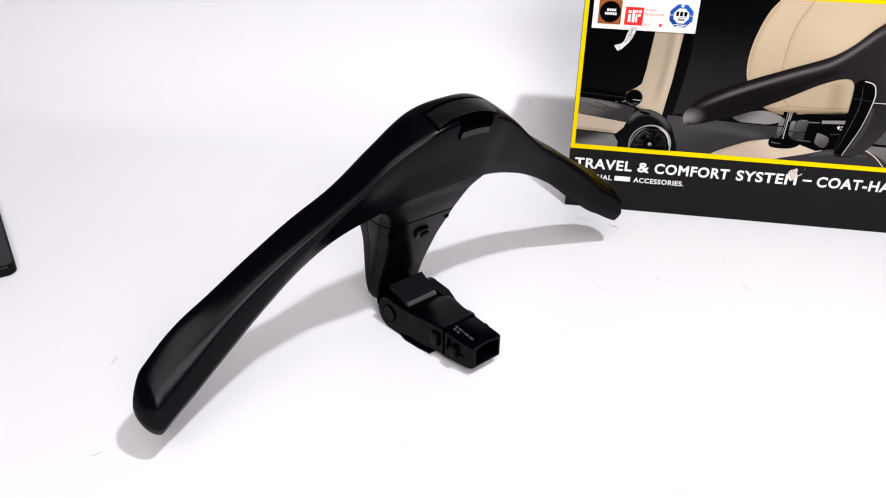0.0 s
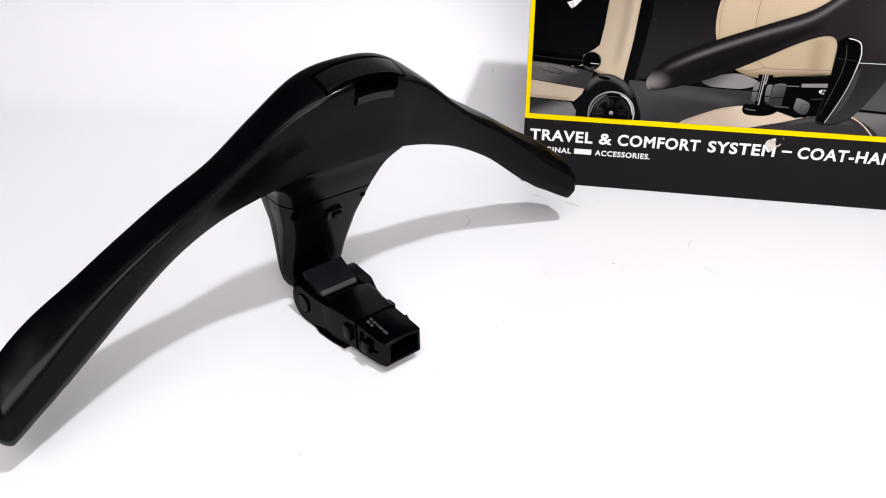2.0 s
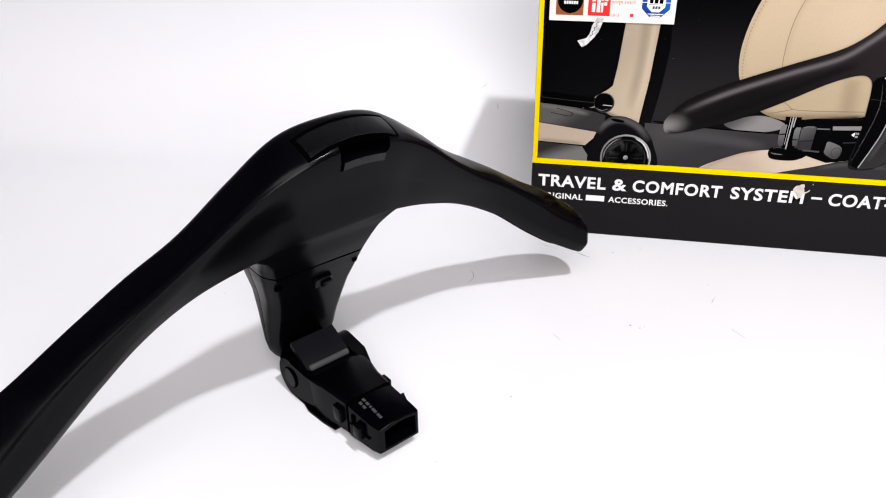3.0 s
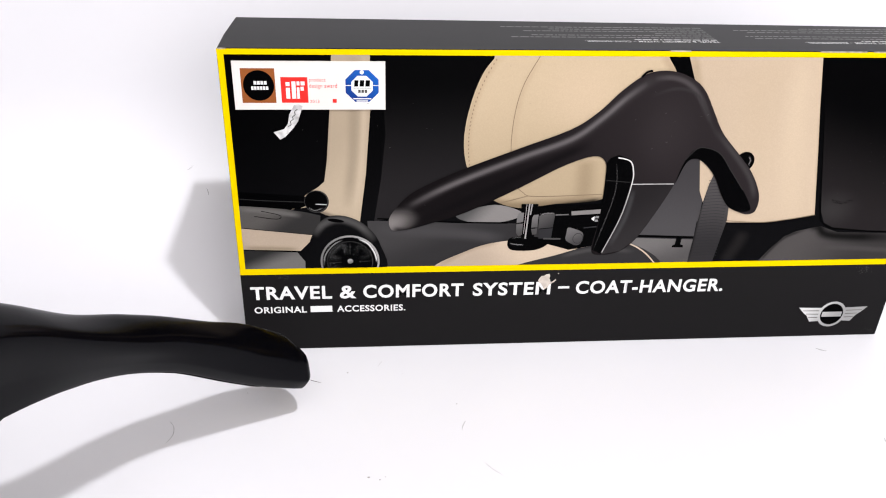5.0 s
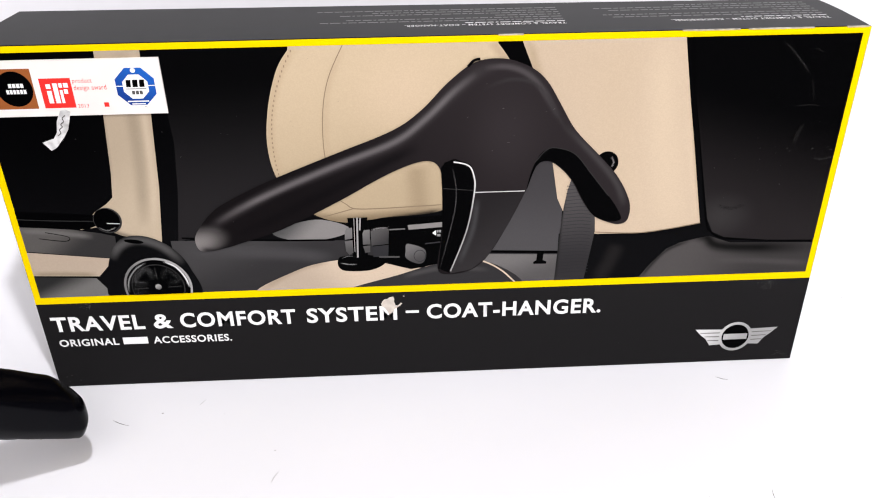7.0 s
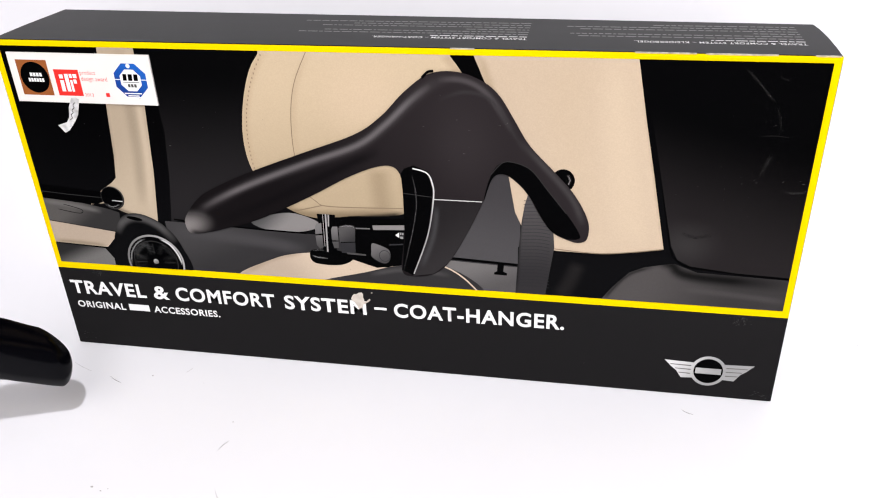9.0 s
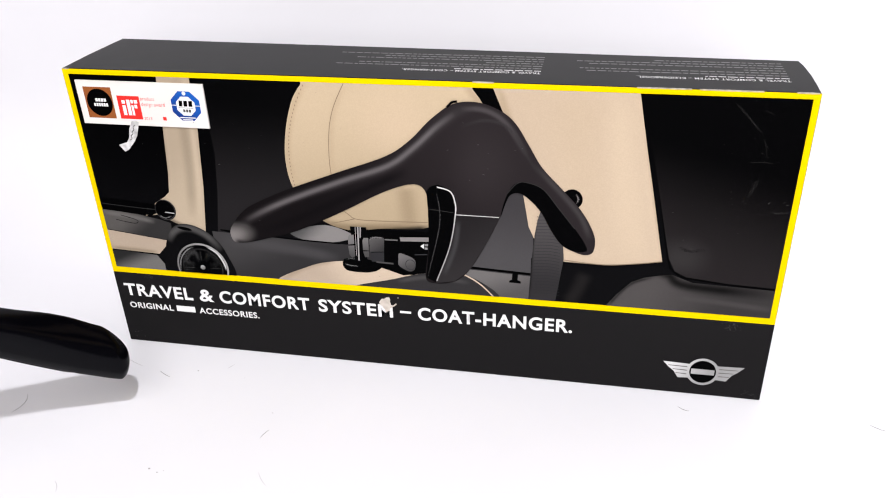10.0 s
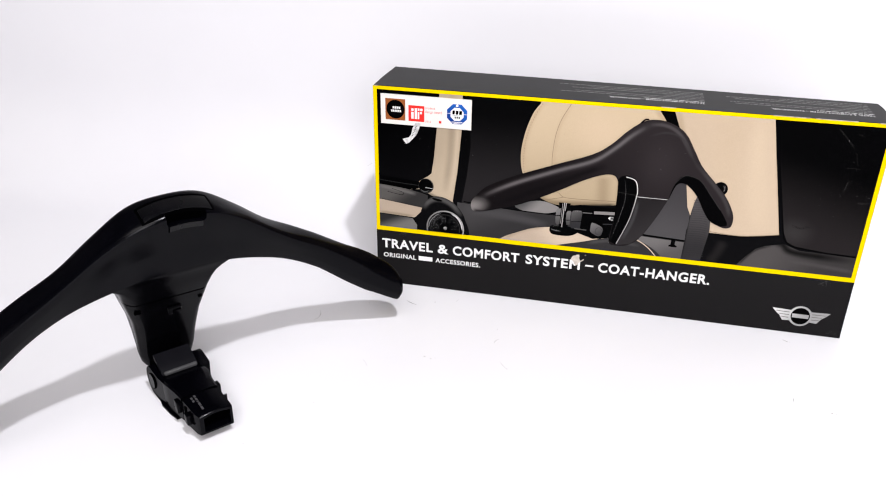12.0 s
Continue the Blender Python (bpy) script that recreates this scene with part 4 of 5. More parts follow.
soft_stroke("printed_shade", [(287, 116), (285.6, 95), (284.5, 60)], 3, (0.008, 0.008, 0.008), 11, P, 0.8, inside="printed_belt")
for k in range(26):
    z = 119 - 2.1 * k
    stroke("printed_belt_rib", [(287.6 - 0.05 * k, z), (296, z + 0.5), (301.5 + 0.04 * k, z - 0.2)], 0.35, 12, INK_BELT, P)
printed("printed_belt_knob", disc(307.5, 131.5, 6.0, 6.4), 9, INK_PITCH, P, smooth=False)
soft_stroke("printed_gleam", [(310, 129), (311, 132), (309.5, 135)], 1.6, (0.14, 0.13, 0.13), 10, P, 0.8)
printed("printed_mirror", [(133, 97.5), (143, 92), (163, 92.5), (174, 98), (156, 104)], 4, INK_WINDOW, P)
stroke("printed_line", [(85, 95.5), (130, 92.5), (165, 91.5)], 1.0, 5, INK_PITCH, P)
printed("printed_cushion_front", [(120, 59), (142, 73), (161, 78.5), (185, 80), (213, 78), (226, 73), (224, 60), (171, 55)], 10, BEIGE_LOW, P, "printed beige seat cushion")
soft_stroke("printed_shade", [(122, 61), (142, 73.5), (161, 78.8)], 6, (0.30, 0.24, 0.17), 11, P, 0.7, inside="printed_cushion_front")
printed("printed_cushion_side", [(168, 58), (198, 68.5), (222, 75), (249, 74), (266, 58), (220, 52)], 11, INK_DASH, P)
soft_stroke("printed_gleam", [(200, 67), (222, 72), (248, 70)], 5, (0.06, 0.058, 0.058), 12, P, 0.8, inside="printed_cushion_side")
stroke("printed_piping", [(241, 77), (249, 73.2), (256, 68), (263, 60.5)], 0.9, 13, BEIGE_LOW, P)
# headrest mount
INK_GRIP = ink("photo_grip", (0.15, 0.145, 0.145), (0.06, 0.058, 0.058), (0.172, 0.097), (0.174, 0.083))
INK_BLOCK = ink("photo_block", (0.075, 0.072, 0.072), (0.03, 0.029, 0.03), (0.186, 0.097), (0.193, 0.088))
INK_ARM = ink("photo_mount_arm", (0.13, 0.125, 0.125), (0.05, 0.048, 0.049), (0.204, 0.087), (0.209, 0.076))
printed("printed_bar", [(183, 103), (224, 104), (226, 76), (205, 72), (186, 78)], 12, INK_PITCH, P, smooth=False)
printed("printed_mount_foot", [(166, 79.5), (169, 81.5), (180, 82), (189.5, 79.8), (190.8, 76), (183, 72.2), (170, 72.2), (166, 75)], 13, INK_PITCH, P)
soft_stroke("printed_gleam", [(167, 77.4), (171, 76.4), (176, 76.2)], 1.2, (0.16, 0.16, 0.16), 14, P, 0.9)
soft_stroke("printed_gleam", [(168, 80.6), (172, 81.4), (176, 81)], 0.8, (0.10, 0.10, 0.10), 14, P, 0.9)
printed("printed_post", [(172.5, 104.5), (183, 104.5), (182, 81), (174, 81)], 14, INK_PITCH, P, smooth=False)
printed("printed_mount_grip", [(170.6, 96.5), (171.6, 98.4), (174.6, 98.8), (174.4, 92.2), (170.4, 91.6)], 15, INK_GRIP, P, smooth=False)
printed("printed_mount_grip", [(170.3, 90.6), (174.4, 91.2), (174.4, 83.4), (172.2, 82.2), (170.6, 84.5)], 15, INK_GRIP, P, smooth=False)
printed("printed_mount_grip", [(179.9, 95), (180.8, 97), (183.8, 97.2), (183.6, 88.4), (179.8, 88.2)], 15, INK_GRIP, P, smooth=False)
printed("printed_mount_grip", [(179.8, 87.4), (183.6, 87.6), (183.4, 83.6), (180.8, 83.2)], 15, INK_GRIP, P, smooth=False)
for a, b, w in (((177.6, 104.6), (176.6, 80.5), 0.9), ((175.9, 104.4), (175.3, 84), 0.35), ((179.2, 104.4), (178.6, 97), 0.8)):
    stroke("printed_post_edge", [a, b], w, 16, INK_TRIM, P)
printed("printed_mount_block", [(184.2, 96.4), (192.6, 98.4), (194, 97), (193.4, 88.2), (184.4, 87.4)], 15, INK_BLOCK, P, smooth=False)
printed("printed_mount_block", [(184.4, 86.9), (193.4, 87.7), (193, 80.6), (185, 80.4)], 15, INK_BELT, P, smooth=False)
soft_stroke("printed_gleam", [(184.4, 96.8), (189, 98), (194, 97.8)], 1.6, (0.16, 0.155, 0.155), 16, P, 0.9)
stroke("printed_line", [(194.3, 96.8), (202.6, 97.0)], 0.8, 15, INK_GRIP, P)
stroke("printed_line", [(188, 80.4), (199, 80.0)], 1.1, 16, INK_GRIP, P)
printed("printed_mount_plate", [(204, 99.2), (222.6, 100.4), (222.6, 97.4), (204.4, 96.4)], 14, INK_WINDOW, P, smooth=False)
printed("printed_arrow", [(216.9, 93.9), (219, 95.7), (219, 92.3)], 15, WHITE_INK, P, smooth=False)
for a, b, c in ((219.5, 220.3, 94.2), (220.6, 221.6, 94.2), (219.5, 221.3, 91.8)):
    printed("printed_mark_bar", [(a, c), (b, c), (b, c + 1.5), (a, c + 1.5)], 15, GREY_INK, P, smooth=False)
printed("printed_mount_arm_side", [(209, 88), (214.5, 86), (216.5, 80), (214, 74), (208, 74)], 14, INK_PITCH, P)
printed("printed_mount_arm", [(202.9, 87.6), (206, 87.4), (212.2, 84.6), (213.4, 80.5), (212, 76.4), (208.5, 75.4), (202.6, 79), (202.4, 83.5)], 15, INK_ARM, P)
printed("printed_mount_bolt", disc(210.0, 80.2, 3.3, 3.7), 16, INK_BELT, P, smooth=False)
printed("printed_mount_bolt_face", disc(210.0, 80.2, 2.95, 3.35), 17, INK_ARM, P, smooth=False)
stroke("printed_line", [(213, 87.6), (221, 88.4)], 0.8, 15, INK_BELT, P)
# the hanger in the photograph
motif = printed("printed_hanger", [(92, 95), (95.6, 101.8), (102, 109.3), (110.6, 115.6), (134, 127), (169, 141), (198, 152.5), (213, 163), (226, 176.5), (239, 186), (253, 187.5), (266, 183), (274.5, 175.8), (282, 163.5), (290, 150.2),
                                   (303, 136.2), (314, 123.5), (321.5, 109), (321.5, 98.5), (317, 95.8), (311, 97.2), (303, 101.3), (296.5, 110), (290, 122), (283.5, 129.5), (277, 133.5), (271, 131), (266, 117), (257, 97), (247, 79), (238, 70.5),
                                   (226, 68), (219.5, 72), (222, 94), (222.5, 119), (221, 132), (213, 135.5), (195, 129), (168, 114), (138, 99), (116.4, 91.7), (107.5, 89), (98.9, 87.3), (93.4, 88.2)], 17, INK_HANGER_BODY, P, "printed black coat hanger")
soft_disc("printed_light", 256, 150, 26, 34, (0.0255, 0.0212, 0.0226), 18, motif, 0.8, 0.0, "printed_hanger")
soft_stroke("printed_gleam", [(99, 99), (109, 106.5), (135, 120.5), (170, 134.5), (199, 146), (215.5, 158.5), (229.5, 172), (241, 181), (250, 184)], 9, (0.040, 0.0355, 0.037), 18, motif, 0.75, inside="printed_hanger")
soft_stroke("printed_gleam", [(104, 104), (120, 113), (139, 122), (170, 135), (199, 146.4), (215, 158.4), (229, 172), (240, 180.6)], 5, (0.11, 0.10, 0.102), 19, motif, 0.95, inside="printed_hanger")
soft_stroke("printed_shade", [(108, 93), (138, 107), (168, 122), (195, 136), (212, 144)], 9, (0.0035, 0.003, 0.0035), 19, motif, 0.8, inside="printed_hanger")
soft_disc("printed_gleam", 93.0, 92.5, 20, 11, (0.20, 0.185, 0.180), 20, motif, 0.9, 0.25, "printed_hanger")
soft_stroke("printed_shade", [(93.5, 99.5), (99, 100.6), (107, 99.2)], 2.6, (0.05, 0.046, 0.047), 20, motif, 0.5, inside="printed_hanger")
soft_stroke("printed_gleam", [(243, 172.6), (255.2, 177), (265.3, 176), (272.4, 171.2), (279.6, 159.4), (288, 146)], 3.2, (0.030, 0.027, 0.028), 20, motif, 0.9, inside="printed_hanger")
soft_stroke("printed_shade", [(94, 88.5), (104, 87.5), (116, 92)], 6, (0.006, 0.005, 0.006), 21, motif, 0.8, inside="printed_hanger")
soft_stroke("printed_gleam", [(243, 183), (254, 183.6), (264, 180), (272, 172), (281, 157)], 5, (0.062, 0.055, 0.057), 19, motif, 0.9, inside="printed_hanger")
soft_stroke("printed_gleam", [(284, 153), (304, 132), (314, 119), (319, 106)], 6, (0.042, 0.038, 0.039), 19, motif, 0.9, inside="printed_hanger")
printed("printed_hanger_underside", [(266.5, 118), (268.5, 128), (272, 136.5), (276, 140.2), (282, 140.8), (291, 137), (300, 125.8), (310, 113), (316.5, 103), (317.5, 98.5), (311, 97.8), (303, 101.6), (296.8, 110.3), (290.3, 122.3), (283.8, 129.8), (277, 133.8), (271, 131)], 20, INK_PITCH, motif)
stroke("printed_hanger_edge", [(270, 133), (276, 140), (282, 140.6), (291, 136.8), (300, 125.6), (310, 112.8)], 0.4, 21, INK_GREY, motif)
printed("printed_stem", [(239, 117), (265.5, 117.3), (257, 97), (247, 79), (238, 70.8), (226, 68.5), (235, 95)], 20, INK_STEM, motif, smooth=False)
soft_stroke("printed_gleam", [(241, 114), (238.5, 95), (231, 74)], 5, (0.045, 0.044, 0.046), 21, motif, 0.8, inside="printed_stem")
printed("printed_stem_side", [(222, 131.5), (224, 134.5), (229, 136.5), (237, 133.2), (239.5, 119), (235.5, 95), (226, 69), (219.8, 72), (222.3, 94), (222.6, 119)], 22, INK_PITCH, motif, smooth=False)
soft_stroke("printed_gleam", [(227.9, 131.5), (229.8, 118), (228.1, 102.6), (220.2, 70)], 0.9, (0.06, 0.058, 0.06), 23, motif, 0.8)
stroke("printed_line", [(223, 120), (238.5, 118.5)], 0.35, 23, INK_GREY, motif)
stroke("printed_stem_trim", [(228.5, 134.8), (236, 132.6), (238.8, 127), (239.3, 118), (235.3, 95), (226.5, 70)], 0.75, 24, INK_TRIM, motif)
stroke("printed_stem_joint", [(239.5, 117.3), (265.5, 117.3)], 0.55, 24, INK_TRIM, motif)
stroke("printed_hanger_gap", [(235.5, 184), (238.5, 187), (241.5, 187.6)], 1.3, 21, INK_PITCH, motif)

# The tones of the photograph: each sheet gets a fine net that carries its own tone and the softer ones laid into it.
PHOTO = photo_tones("photo_tones")
for name, laid in tones.items():
    sheet_ob, outline = sheets[name], outlines[name]
    a, b, start, end = INK_TONES[sheet_ob.data.materials[0].name]
    y = sheet_ob.data.vertices[0].co.y
    lo, hi = outline.min(0), outline.max(0)
    net = []
    for k, z in enumerate(np.arange(lo[1] + 0.5, hi[1], 1.0)):
        row = np.arange(lo[0] + 0.3 + 0.55 * (k % 2), hi[0], 1.1)
        p, q = outline, np.roll(outline, -1, 0)
        cross = (p[:, 1] > z) != (q[:, 1] > z)
        edges = np.sort(p[cross, 0] + (z - p[cross, 1]) * (q[cross, 0] - p[cross, 0]) / (q[cross, 1] - p[cross, 1]))
        for x0, x1 in zip(edges[::2], edges[1::2]):
            net += [(x, z) for x in row[(row > x0 + 0.25) & (row < x1 - 0.25)]]
    places = [Vector((float(p[0]), float(p[1]))) for p in list(outline) + net]
    places, _, faces, *_ = delaunay_2d_cdt(places, [], [list(range(len(outline)))], 1, 1e-4)
    at = np.array([(p.x, p.y) for p in places])
    step = end - start
    f = np.clip((at - start) @ step / (step @ step), 0, 1)
    f = (f * f * (3 - 2 * f))[:, None]
    tone = a * (1 - f) + b * f
    for _, _, colour, reach in sorted(laid, key=lambda t: t[:2]):
        c = reach(at)[:, None]
        tone = tone * (1 - c) + colour * c
    mesh = bpy.data.meshes.new(name)
    mesh.from_pydata([(p[0] * MM, y, p[1] * MM) for p in at], [], [list(t) for t in faces])
    mesh.color_attributes.new("tone", "FLOAT_COLOR", "POINT").data.foreach_set("color", np.hstack([tone, np.ones((len(at), 1))]).ravel())
    mesh.materials.append(PHOTO)
    sheet_ob.data = mesh

# Title, line below and badge.
for word, a, b in (("TRAVEL", 5.2, 55.8), ("&", 60.7, 71.2), ("COMFORT", 75.5, 139.5), ("SYSTEM", 145.7, 196.3), ("\u2013", 201.2, 208.6), ("COAT-HANGER.", 213, 312)):
    if word == "\u2013":
        part("printed_word", flat([(a, 43.0), (b, 43.0), (b, 44.7), (a, 44.7)], 3), WHITE_INK, product_box)
    else:
        lettering("printed_word", word, a, b, 38.7, 49.0, 3, WHITE_INK, product_box, "white printed title word")
lettering("printed_word", "ORIGINAL", 6.5, 39.4, 28.6, 33.6, 3, WHITE_INK, product_box, "small white printed word", 0.024)
part("printed_word_bar", flat([(41.8, 28.8), (55.6, 28.8), (55.6, 33.4), (41.8, 33.4)], 3), WHITE_INK, product_box, "white bar in place of a word")
lettering("printed_word", "ACCESSORIES.", 58.6, 102.4, 28.6, 33.6, 3, WHITE_INK, product_box, "small white printed word", 0.024)

SILVER = ink("badge_silver", (0.62, 0.62, 0.62), (0.30, 0.30, 0.30), (0.37, 0.024), (0.395, 0.010), 0.35)
BX, BZ = 393.6, 18.2
badge = part("printed_badge", flat(disc(BX, BZ, 9.8, 10.2), 4), SILVER, product_box, "silver winged badge print")
part("badge_face", flat(disc(BX, BZ, 8.0, 8.4), 5), INK_PITCH, badge)
part("badge_bar", flat([(BX - 7, BZ - 2), (BX + 7, BZ - 2), (BX + 7, BZ + 2), (BX - 7, BZ + 2)], 6), SILVER, badge, "silver bar in place of a name")
for side in (-1, 1):
    wing = [(24.4, 5.8), (8, 5.2), (8, -5.4), (14.5, -5.8), (17.5, -1.0), (20.5, 1.5)]
    w = part("badge_wing", flat([(BX + side * a, BZ + b) for a, b in wing], 3), SILVER, badge)
    for k, (a, b) in enumerate(((21.0, 2.9), (18.2, 0.2), (16.2, -2.6))):
        part("wing_slot", flat([(BX + side * 9.5, BZ + b - 0.35), (BX + side * a, BZ + b), (BX + side * a, BZ + b + 0.5), (BX + side * 9.5, BZ + b + 0.4)], 4), INK_LOWGREY, w)

# The award sticker and the torn label.
BROWN = ink("sticker_brown", (0.30, 0.095, 0.025), (0.27, 0.085, 0.025), rough=0.4)
RED = ink("sticker_red", (0.72, 0.035, 0.025), (0.68, 0.03, 0.025), rough=0.4)
BLUE = ink("sticker_blue", (0.010, 0.035, 0.20), (0.015, 0.10, 0.42), (0.07, 0.168), (0.084, 0.188), 0.4)
sticker = part("award_sticker", block(0.0073, 0.0903, -0.00101, -0.0001, 0.1648, 0.1922), STICKER_WHITE, product_box, "white paper sticker with three award marks")
ST = 25.5


def on_sticker(name, pts, layer, mat, parent=sticker):
    return part(name, flat(pts, ST + layer), mat, parent)


on_sticker("award_square", [(11.6, 168.7), (30, 168.7), (30, 188.3), (11.6, 188.3)], 0, BROWN)
on_sticker("award_disc", disc(21, 178.6, 8.4, 8.6), 1, INK_PITCH)
for z0, z1, x, step, count in ((179.2, 181.2, 18.4, 1.85, 4), (176.2, 178.2, 16.9, 1.6, 6)):
    for k in range(count):
        on_sticker("award_bar", [(x + step * k, z0), (x + step * k + step - 0.35, z0), (x + step * k + step - 0.35, z1), (x + step * k, z1)], 2, WHITE_INK)
on_sticker("award_square", [(33, 168.8), (47.6, 168.8), (47.6, 183.4), (33, 183.4)], 0, RED)
for a, b, c, d in ((35.6, 37.8, 171.2, 177.4), (35.6, 37.8, 178.4, 180.6), (38.8, 41.0, 171.2, 181.0), (41.6, 43.2, 178.8, 181.0), (41.6, 43.0, 171.2, 177.6), (43.6, 45.4, 175.8, 178.0), (43.8, 46.0, 178.8, 181.0)):
    on_sticker("award_bar", [(a, c), (b, c), (b, d), (a, d)], 1, WHITE_INK)
lettering("award_text", "product", 48.4, 57.4, 180.9, 183.2, ST, RED, sticker, "small red words", 0.0)
lettering("award_text", "design award", 48.4, 63.6, 177.4, 179.9, ST, RED, sticker, "small red words", 0.0)
lettering("award_text", "2013", 48.5, 53.6, 168.7, 170.6, ST, RED, sticker, "small red year", 0.0)
on_sticker("award_dot", [(61.0, 168.8), (63.2, 168.8), (63.2, 171.0), (61.0, 171.0)], 0, RED)
octagon = lambda r: [(77.4 + r * math.cos(q), 178.4 + r * math.sin(q)) for q in np.arange(8) * math.pi / 4 + math.pi / 8]
seal = on_sticker("seal", octagon(10.4), 0, WHITE_INK)
on_sticker("seal_ring", octagon(9.9), 1, BLUE, seal)
on_sticker("seal_face", octagon(6.4), 2, WHITE_INK, seal)
on_sticker("seal_band", [(67.8, 178.6), (87, 178.6), (87, 179.0), (67.8, 179.0)], 2, WHITE_INK, seal)
for a, b in ((73.0, 75.2), (76.0, 78.4), (79.2, 81.6)):
    on_sticker("seal_bar", [(a, 178.2), (b, 178.2), (b + 0.3, 181.8), (a + 0.3, 181.8)], 3, INK_PITCH, seal)
on_sticker("seal_bar", [(72.6, 177.2), (82.2, 177.2), (82.2, 177.5), (72.6, 177.5)], 3, INK_LOWGREY, seal)
for a, b in ((75.2, 76.6), (77.0, 78.4), (78.8, 80.2)):
    on_sticker("seal_bar", [(a, 174.6), (b, 174.6), (b, 176.4), (a, 176.4)], 3, INK_GREY, seal)
for a, b, c in ((72.4, 82.4, 170.9), (74.2, 80.6, 169.6)):
    on_sticker("seal_bar", [(a, c), (b, c), (b, c + 0.6), (a, c + 0.6)], 3, WHITE_INK, seal)
on_sticker("seal_dot", disc(77.4, 186.3, 1.2, 1.2, 16), 3, WHITE_INK, seal)

scrap = part("torn_label", flat([(39.5, 167.5), (42, 168), (44.2, 166.8), (42.6, 162), (41.2, 158), (38.6, 154.2), (33.6, 148.6), (30.6, 147.0), (27.2, 151.4), (33.2, 153.4), (35.4, 156.5), (36.6, 162)], 27), SCRAP, product_box, "scrap of torn white price label")
for a, b in ((0.0, 0.3), (0.35, 0.6), (0.65, 0.95)):
    stroke("pen_mark", [(41.2 - 4 * a, 165 - 9 * a), (39.6 - 4 * a, 163.6 - 9 * a), (41.0 - 4 * b, 164.6 - 9 * b), (39.4 - 4 * b, 163.4 - 9 * b)], 0.45, 28, INK_GREY, scrap, clip=False)
part("torn_patch", flat([(187.6, 49.7), (188.4, 51.4), (189.6, 52.9), (191.2, 53.0), (192.6, 54.1), (194.6, 54.4), (195.2, 52.6), (194.9, 51.0), (195.6, 49.2), (195.3, 47.9), (197.0, 48.6), (198.8, 50.3), (199.4, 49.6), (198.2, 48.2), (196.4, 47.0),
                         (194.9, 46.2), (194.4, 44.4), (193.0, 43.2), (191.9, 42.6), (191.2, 44.6), (190.2, 46.0), (189.6, 47.4), (188.2, 47.9)], 6), BARE_CARD, product_box, "torn patch of bare card")
part("torn_patch", flat([(199.8, 54.6), (200.8, 55.0), (200.6, 54.0)], 6), BARE_CARD, product_box)


def on_lid(x, z, layer):
    """Words on the top of the box, which read from behind: z counts from the front fold."""
    return Vector((x * MM, z * MM, H + LAYER * layer))


def lid_bar(x0, x1, y0, y1):
    bm = bmesh.new()
    bm.faces.new([bm.verts.new(on_lid(x, y, 2)) for x, y in ((x0, y0), (x1, y0), (x1, y1), (x0, y1))])
    return bm


lettering("lid_heading", "TRAVEL & COMFORT SYSTEM \u2013 COAT-HANGER.", 285.5, 206, 20.2, 16.8, 2, WHITE_INK, product_box, "small white heading on the lid", 0.01, on_lid)
lettering("lid_heading", "TRAVEL & COMFORT SYSTEM \u2013 KLEIDERB\u00dcGEL.", 418, 338, 19.8, 16.4, 2, WHITE_INK, product_box, "small white heading on the lid", 0.01, on_lid)
random.seed(5)
for right, widths in ((285.5, (46, 118, 108, 30, 112, 96, 122)), (418, (44, 108, 112, 20, 104, 113, 70))):
    for k, width in enumerate(widths):
        y = 22.0 + k * 4.6
        x = right
        while x > right - width:
            w = random.uniform(1.2, 5.5)
            part("lid_text_bar", lid_bar(x - w, x, y, y + 1.15), GREY_INK if k else WHITE_INK, product_box)
            x -= w + 0.9

# Wear: whitened folds, scuffs and scratches.
WORN = paper("worn_white_fold", (0.36, 0.33, 0.27), (0.10, 0.09, 0.07), 0.8, 300)
SCUFF = paper("scuffed_laminate", (0.11, 0.105, 0.10), (0.05, 0.05, 0.05), 0.7, 400)
random.seed(11)


def fold_chip(x0, x1, thick):
    """A strip of bare board along the top front fold."""
    bm = bmesh.new()
    n = max(3, int((x1 - x0) / 1.2))
    front, top = [], []
    for k in range(n + 1):
        x = x0 + (x1 - x0) * k / n
        t = thick * random.uniform(0.3, 1.0) * min(1, 4 * k / n, 4 * (n - k) / n) + 0.03
        front.append((bm.verts.new((x * MM, -0.00018, H - 0.00055 - t * MM)), bm.verts.new((x * MM, -0.00016, H - 0.00045)), bm.verts.new((x * MM, 0.0003 + t * 0.8 * MM, H + 0.00006))))
    for a, b in zip(front, front[1:]):
        for k in (0, 1):
            bm.faces.new((a[k], b[k], b[k + 1], a[k + 1]))
    return bm


for x0, x1, t in ((250, 262, 0.05), (338, 366, 0.07), (370, 402, 0.10), (418, 429, 0.2), (0.5, 5, 0.12)):
    part("worn_fold", fold_chip(x0, x1, t), WORN, product_box, "whitened fold of bare board")


def scratches(spots):
    bm = bmesh.new()
    for cx, cz, spread, count, longest in spots:
        for _ in range(count):
            x, z = random.gauss(cx, spread), random.gauss(cz, spread * 0.6)
            a, l, w = random.uniform(-0.5, 0.7), random.uniform(0.15, longest), random.uniform(0.03, 0.09)
            dx, dz = math.cos(a) * l / 2, math.sin(a) * l / 2
            if 2 < x < 428 and 3 < z < 196:
                bm.faces.new([bm.verts.new((px * MM, -0.00100 - 0.0000004 * len(bm.verts), pz * MM)) for px, pz in ((x - dx, z - dz - w), (x + dx, z + dz - w), (x + dx, z + dz + w), (x - dx, z - dz + w))])
    return bm


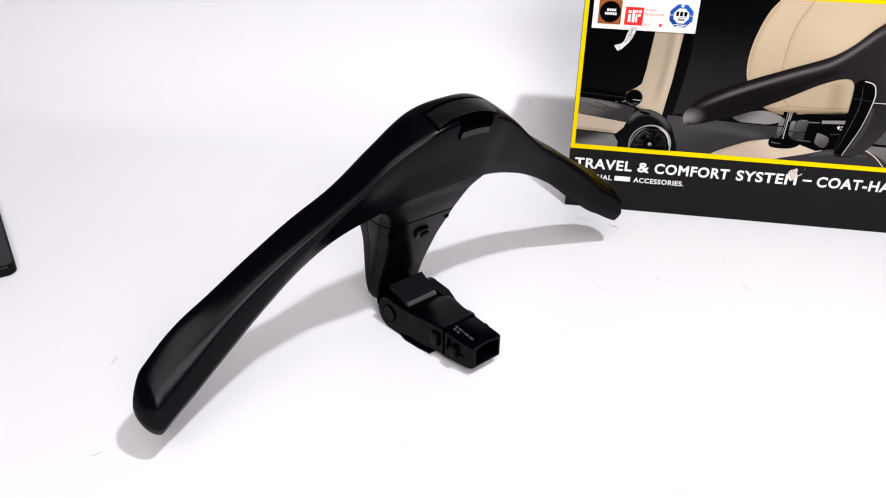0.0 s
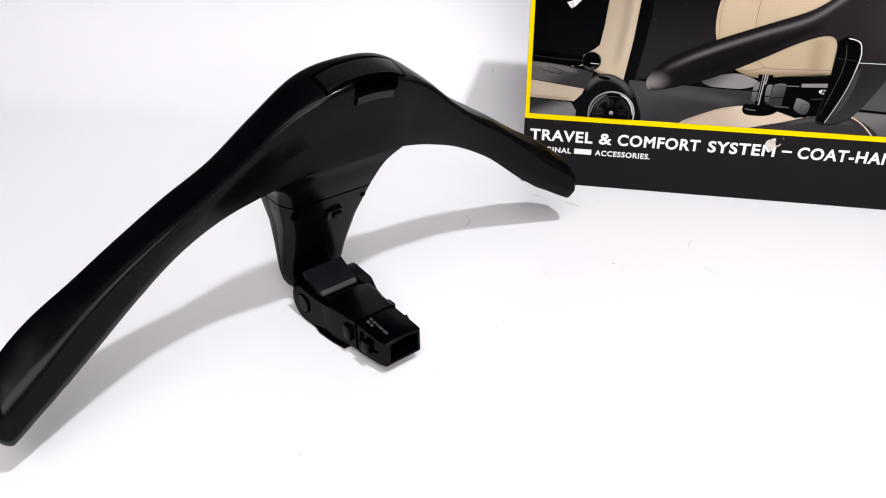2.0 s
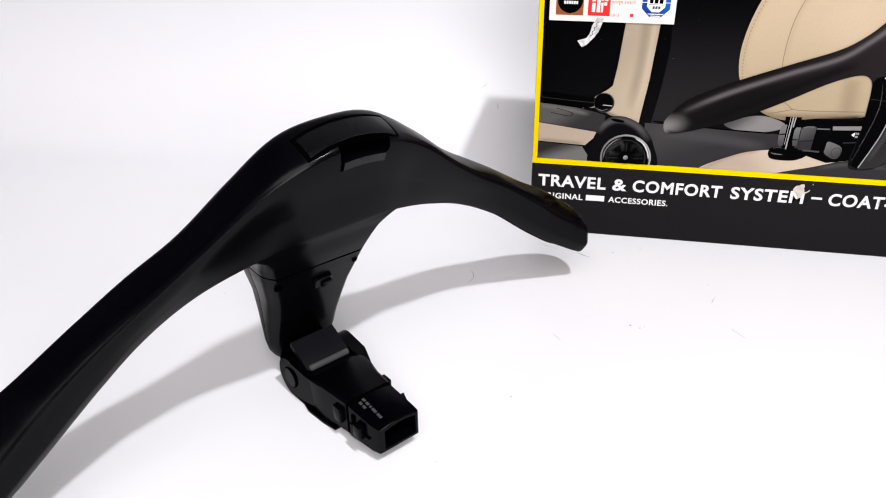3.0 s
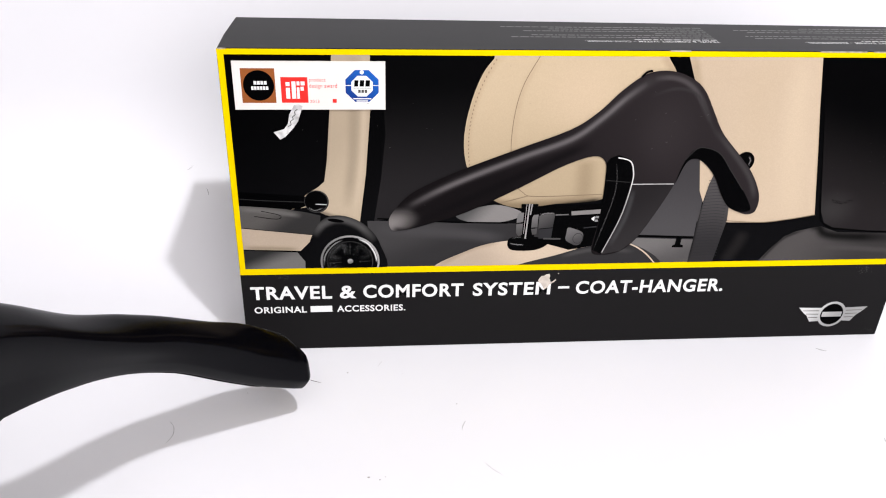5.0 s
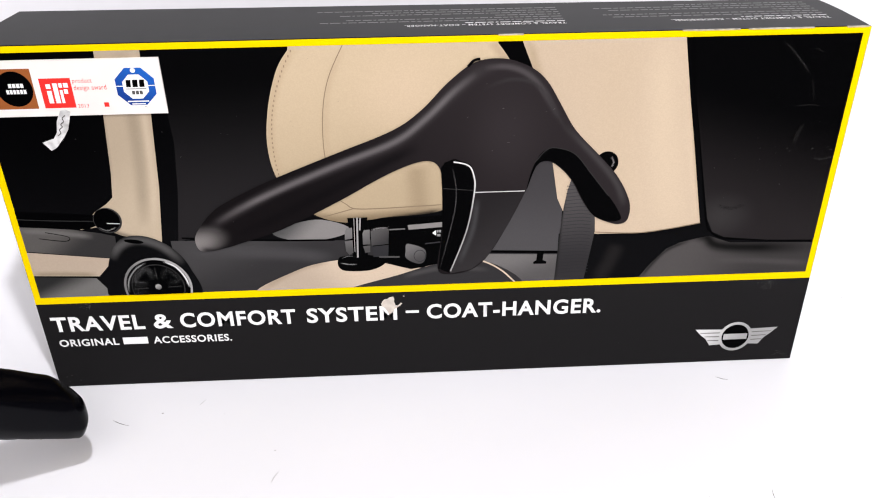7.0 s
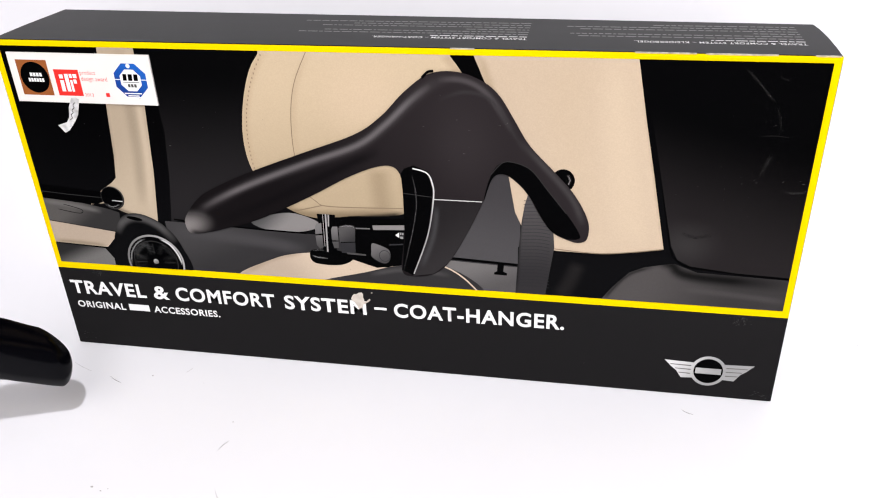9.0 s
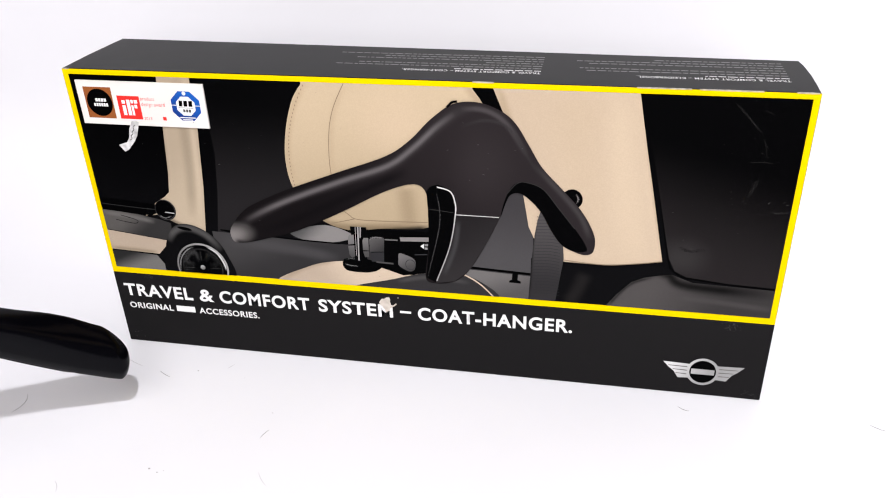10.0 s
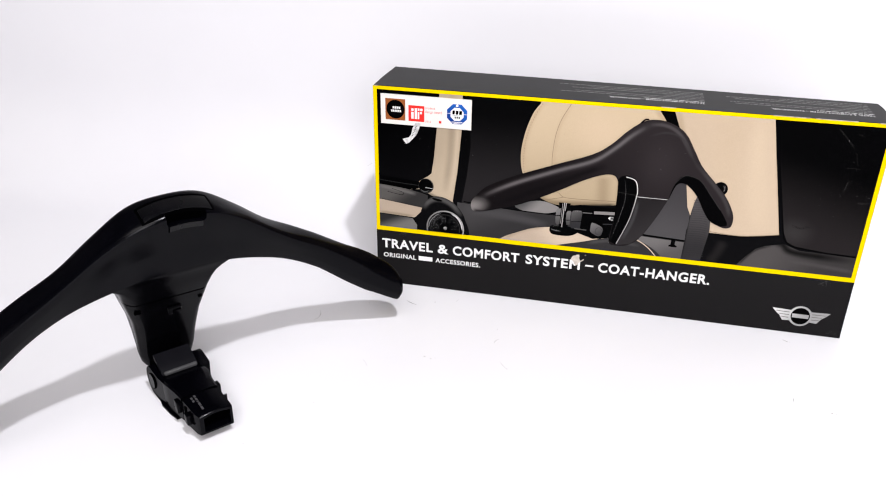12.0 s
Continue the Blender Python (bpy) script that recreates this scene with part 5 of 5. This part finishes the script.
tagged(part("scuff_marks", scratches([(406, 54.5, 2.4, 46, 0.9), (27, 55.5, 1.8, 22, 0.8), (400, 165, 9, 9, 0.7), (392, 140, 6, 7, 0.8), (418, 137, 4, 4, 1.6), (375, 120, 20, 8, 0.8), (60, 150, 22, 8, 1.0), (256, 150, 14, 8, 1.2),
                                      (200, 160, 40, 7, 0.8), (424, 6, 2.5, 14, 1.0), (8, 8, 3, 10, 1.2), (230, 20, 120, 12, 0.8), (120, 160, 16, 6, 0.9)]), SCUFF, product_box, "fine light scratches in the laminate"), kind="stuff")

# ---- hairs and dust on the sheet ----
HAIR = paper("fine_hair", (0.10, 0.09, 0.085), (0.06, 0.055, 0.05), 0.7, 100)
PALE_HAIR = paper("pale_fibre", (0.38, 0.36, 0.36), (0.30, 0.29, 0.29), 0.7, 100)


def hair(x, y, length, heading, bend, radius, mat):
    p, a, rings = Vector((x, y, 0.0)), radians(heading), []
    n = 10
    for k in range(n + 1):
        d = Vector((math.cos(a), math.sin(a), 0))
        side, r = Vector((-d.y, d.x, 0)), radius * (1 - 0.6 * abs(2 * k / n - 1))
        c = p + Vector((0, 0, sheet_height(p.y) + radius))
        rings.append([c + side * r * math.cos(q) + Vector((0, 0, 1)) * r * math.sin(q) for q in np.linspace(0, 2 * math.pi, 6, endpoint=False)])
        p = p + d * length / n
        a += radians(bend) / n
    ob = new("hair", finish("hair", loft(rings), mat))
    return tagged(ob, "thin curved dark hair lying on the white sheet" if mat is HAIR else "thin pale fibre lying on the white sheet", "hair", "hairs on the sheet")


for x, y, length, heading, bend, radius, mat in (
        (0.039, -0.031, 0.0110, -36, 20, 0.00016, HAIR), (0.009, -0.021, 0.0170, -28, 10, 0.00010, PALE_HAIR), (0.132, -0.083, 0.0081, 83, -30, 0.00014, HAIR), (0.142, -0.110, 0.0125, -61, 25, 0.00012, PALE_HAIR),
        (0.029, -0.136, 0.0094, -32, -50, 0.00012, PALE_HAIR), (0.084, -0.021, 0.0058, 59, 10, 0.00010, PALE_HAIR), (-0.036, -0.068, 0.0190, -50, -80, 0.00013, HAIR), (0.378, -0.102, 0.0063, -108, 20, 0.00014, HAIR),
        (0.491, -0.013, 0.0092, -41, 25, 0.00015, HAIR), (0.380, -0.014, 0.0071, -45, 40, 0.00013, HAIR), (-0.289, -0.297, 0.0100, 84, 15, 0.00015, HAIR), (-0.257, -0.377, 0.0064, 39, 10, 0.00014, HAIR),
        (0.074, -0.342, 0.0070, 0, 20, 0.00012, PALE_HAIR), (-0.047, 0.157, 0.004, 100, 30, 0.0002, HAIR), (-0.064, 0.170, 0.005, 10, 30, 0.00014, HAIR)):
    hair(x, y, length, heading, bend, radius, mat)

random.seed(3)
bm = bmesh.new()
specks = [(0.078, -0.118), (0.084, -0.12), (0.065, -0.027), (0.131, -0.06), (-0.022, -0.259), (0.098, -0.192), (-0.08, -0.334), (0.087, -0.118), (0.404, -0.116), (0.01, -0.201), (0.492, 0.063), (0.407, -0.117), (0.005, -0.044)]
specks += [(random.uniform(-0.45, 0.6), random.uniform(-0.4, 0.1)) for _ in range(28)]
for k, (x, y) in enumerate(specks):
    r = random.uniform(0.0003, 0.0006) if k < 13 else random.uniform(0.0001, 0.00022)
    bmesh.ops.create_icosphere(bm, subdivisions=1, radius=r, matrix=Matrix.Translation((x, y, sheet_height(y) + r * 0.5)) @ Matrix.Diagonal((random.uniform(0.7, 1.6), random.uniform(0.6, 1.1), 0.5, 1)))
tagged(new("dust", finish("dust", bm, PALE_HAIR)), "small grey specks of dust on the white sheet", "dust", kind="stuff")

# ---- the black device at the edge of the sheet ----
device = thing("phone", "black glossy phone lying flat on the white sheet", "phone", pose(-0.4170, -0.2055, 0, 0, 0, 131))
body = bmesh.new()


def slab(x0, x1, y0, y1, z0, z1, corner, rim):
    rings = []
    for z, inset in ((z0, rim), (z0 + rim, 0), (z1 - rim, 0), (z1, rim)):
        ring = []
        for cx, cy, a in ((x1 - corner, y1 - corner, 0), (x0 + corner, y1 - corner, 90), (x0 + corner, y0 + corner, 180), (x1 - corner, y0 + corner, 270)):
            for k in range(7):
                q = radians(a + 15 * k)
                ring.append(Vector((cx + (corner - inset) * math.cos(q), cy + (corner - inset) * math.sin(q), z)))
        rings.append(ring)
    return loft(rings)


part("phone_case", slab(0, 0.15, 0, 0.072, 0, 0.0085, 0.008, 0.0012), BLACK, device, "black rounded case", 40)
part("phone_screen", slab(0.002, 0.148, 0.002, 0.07, 0.0083, 0.0089, 0.0065, 0.0002), GLASS_BLACK, device, "glossy black glass", 40)
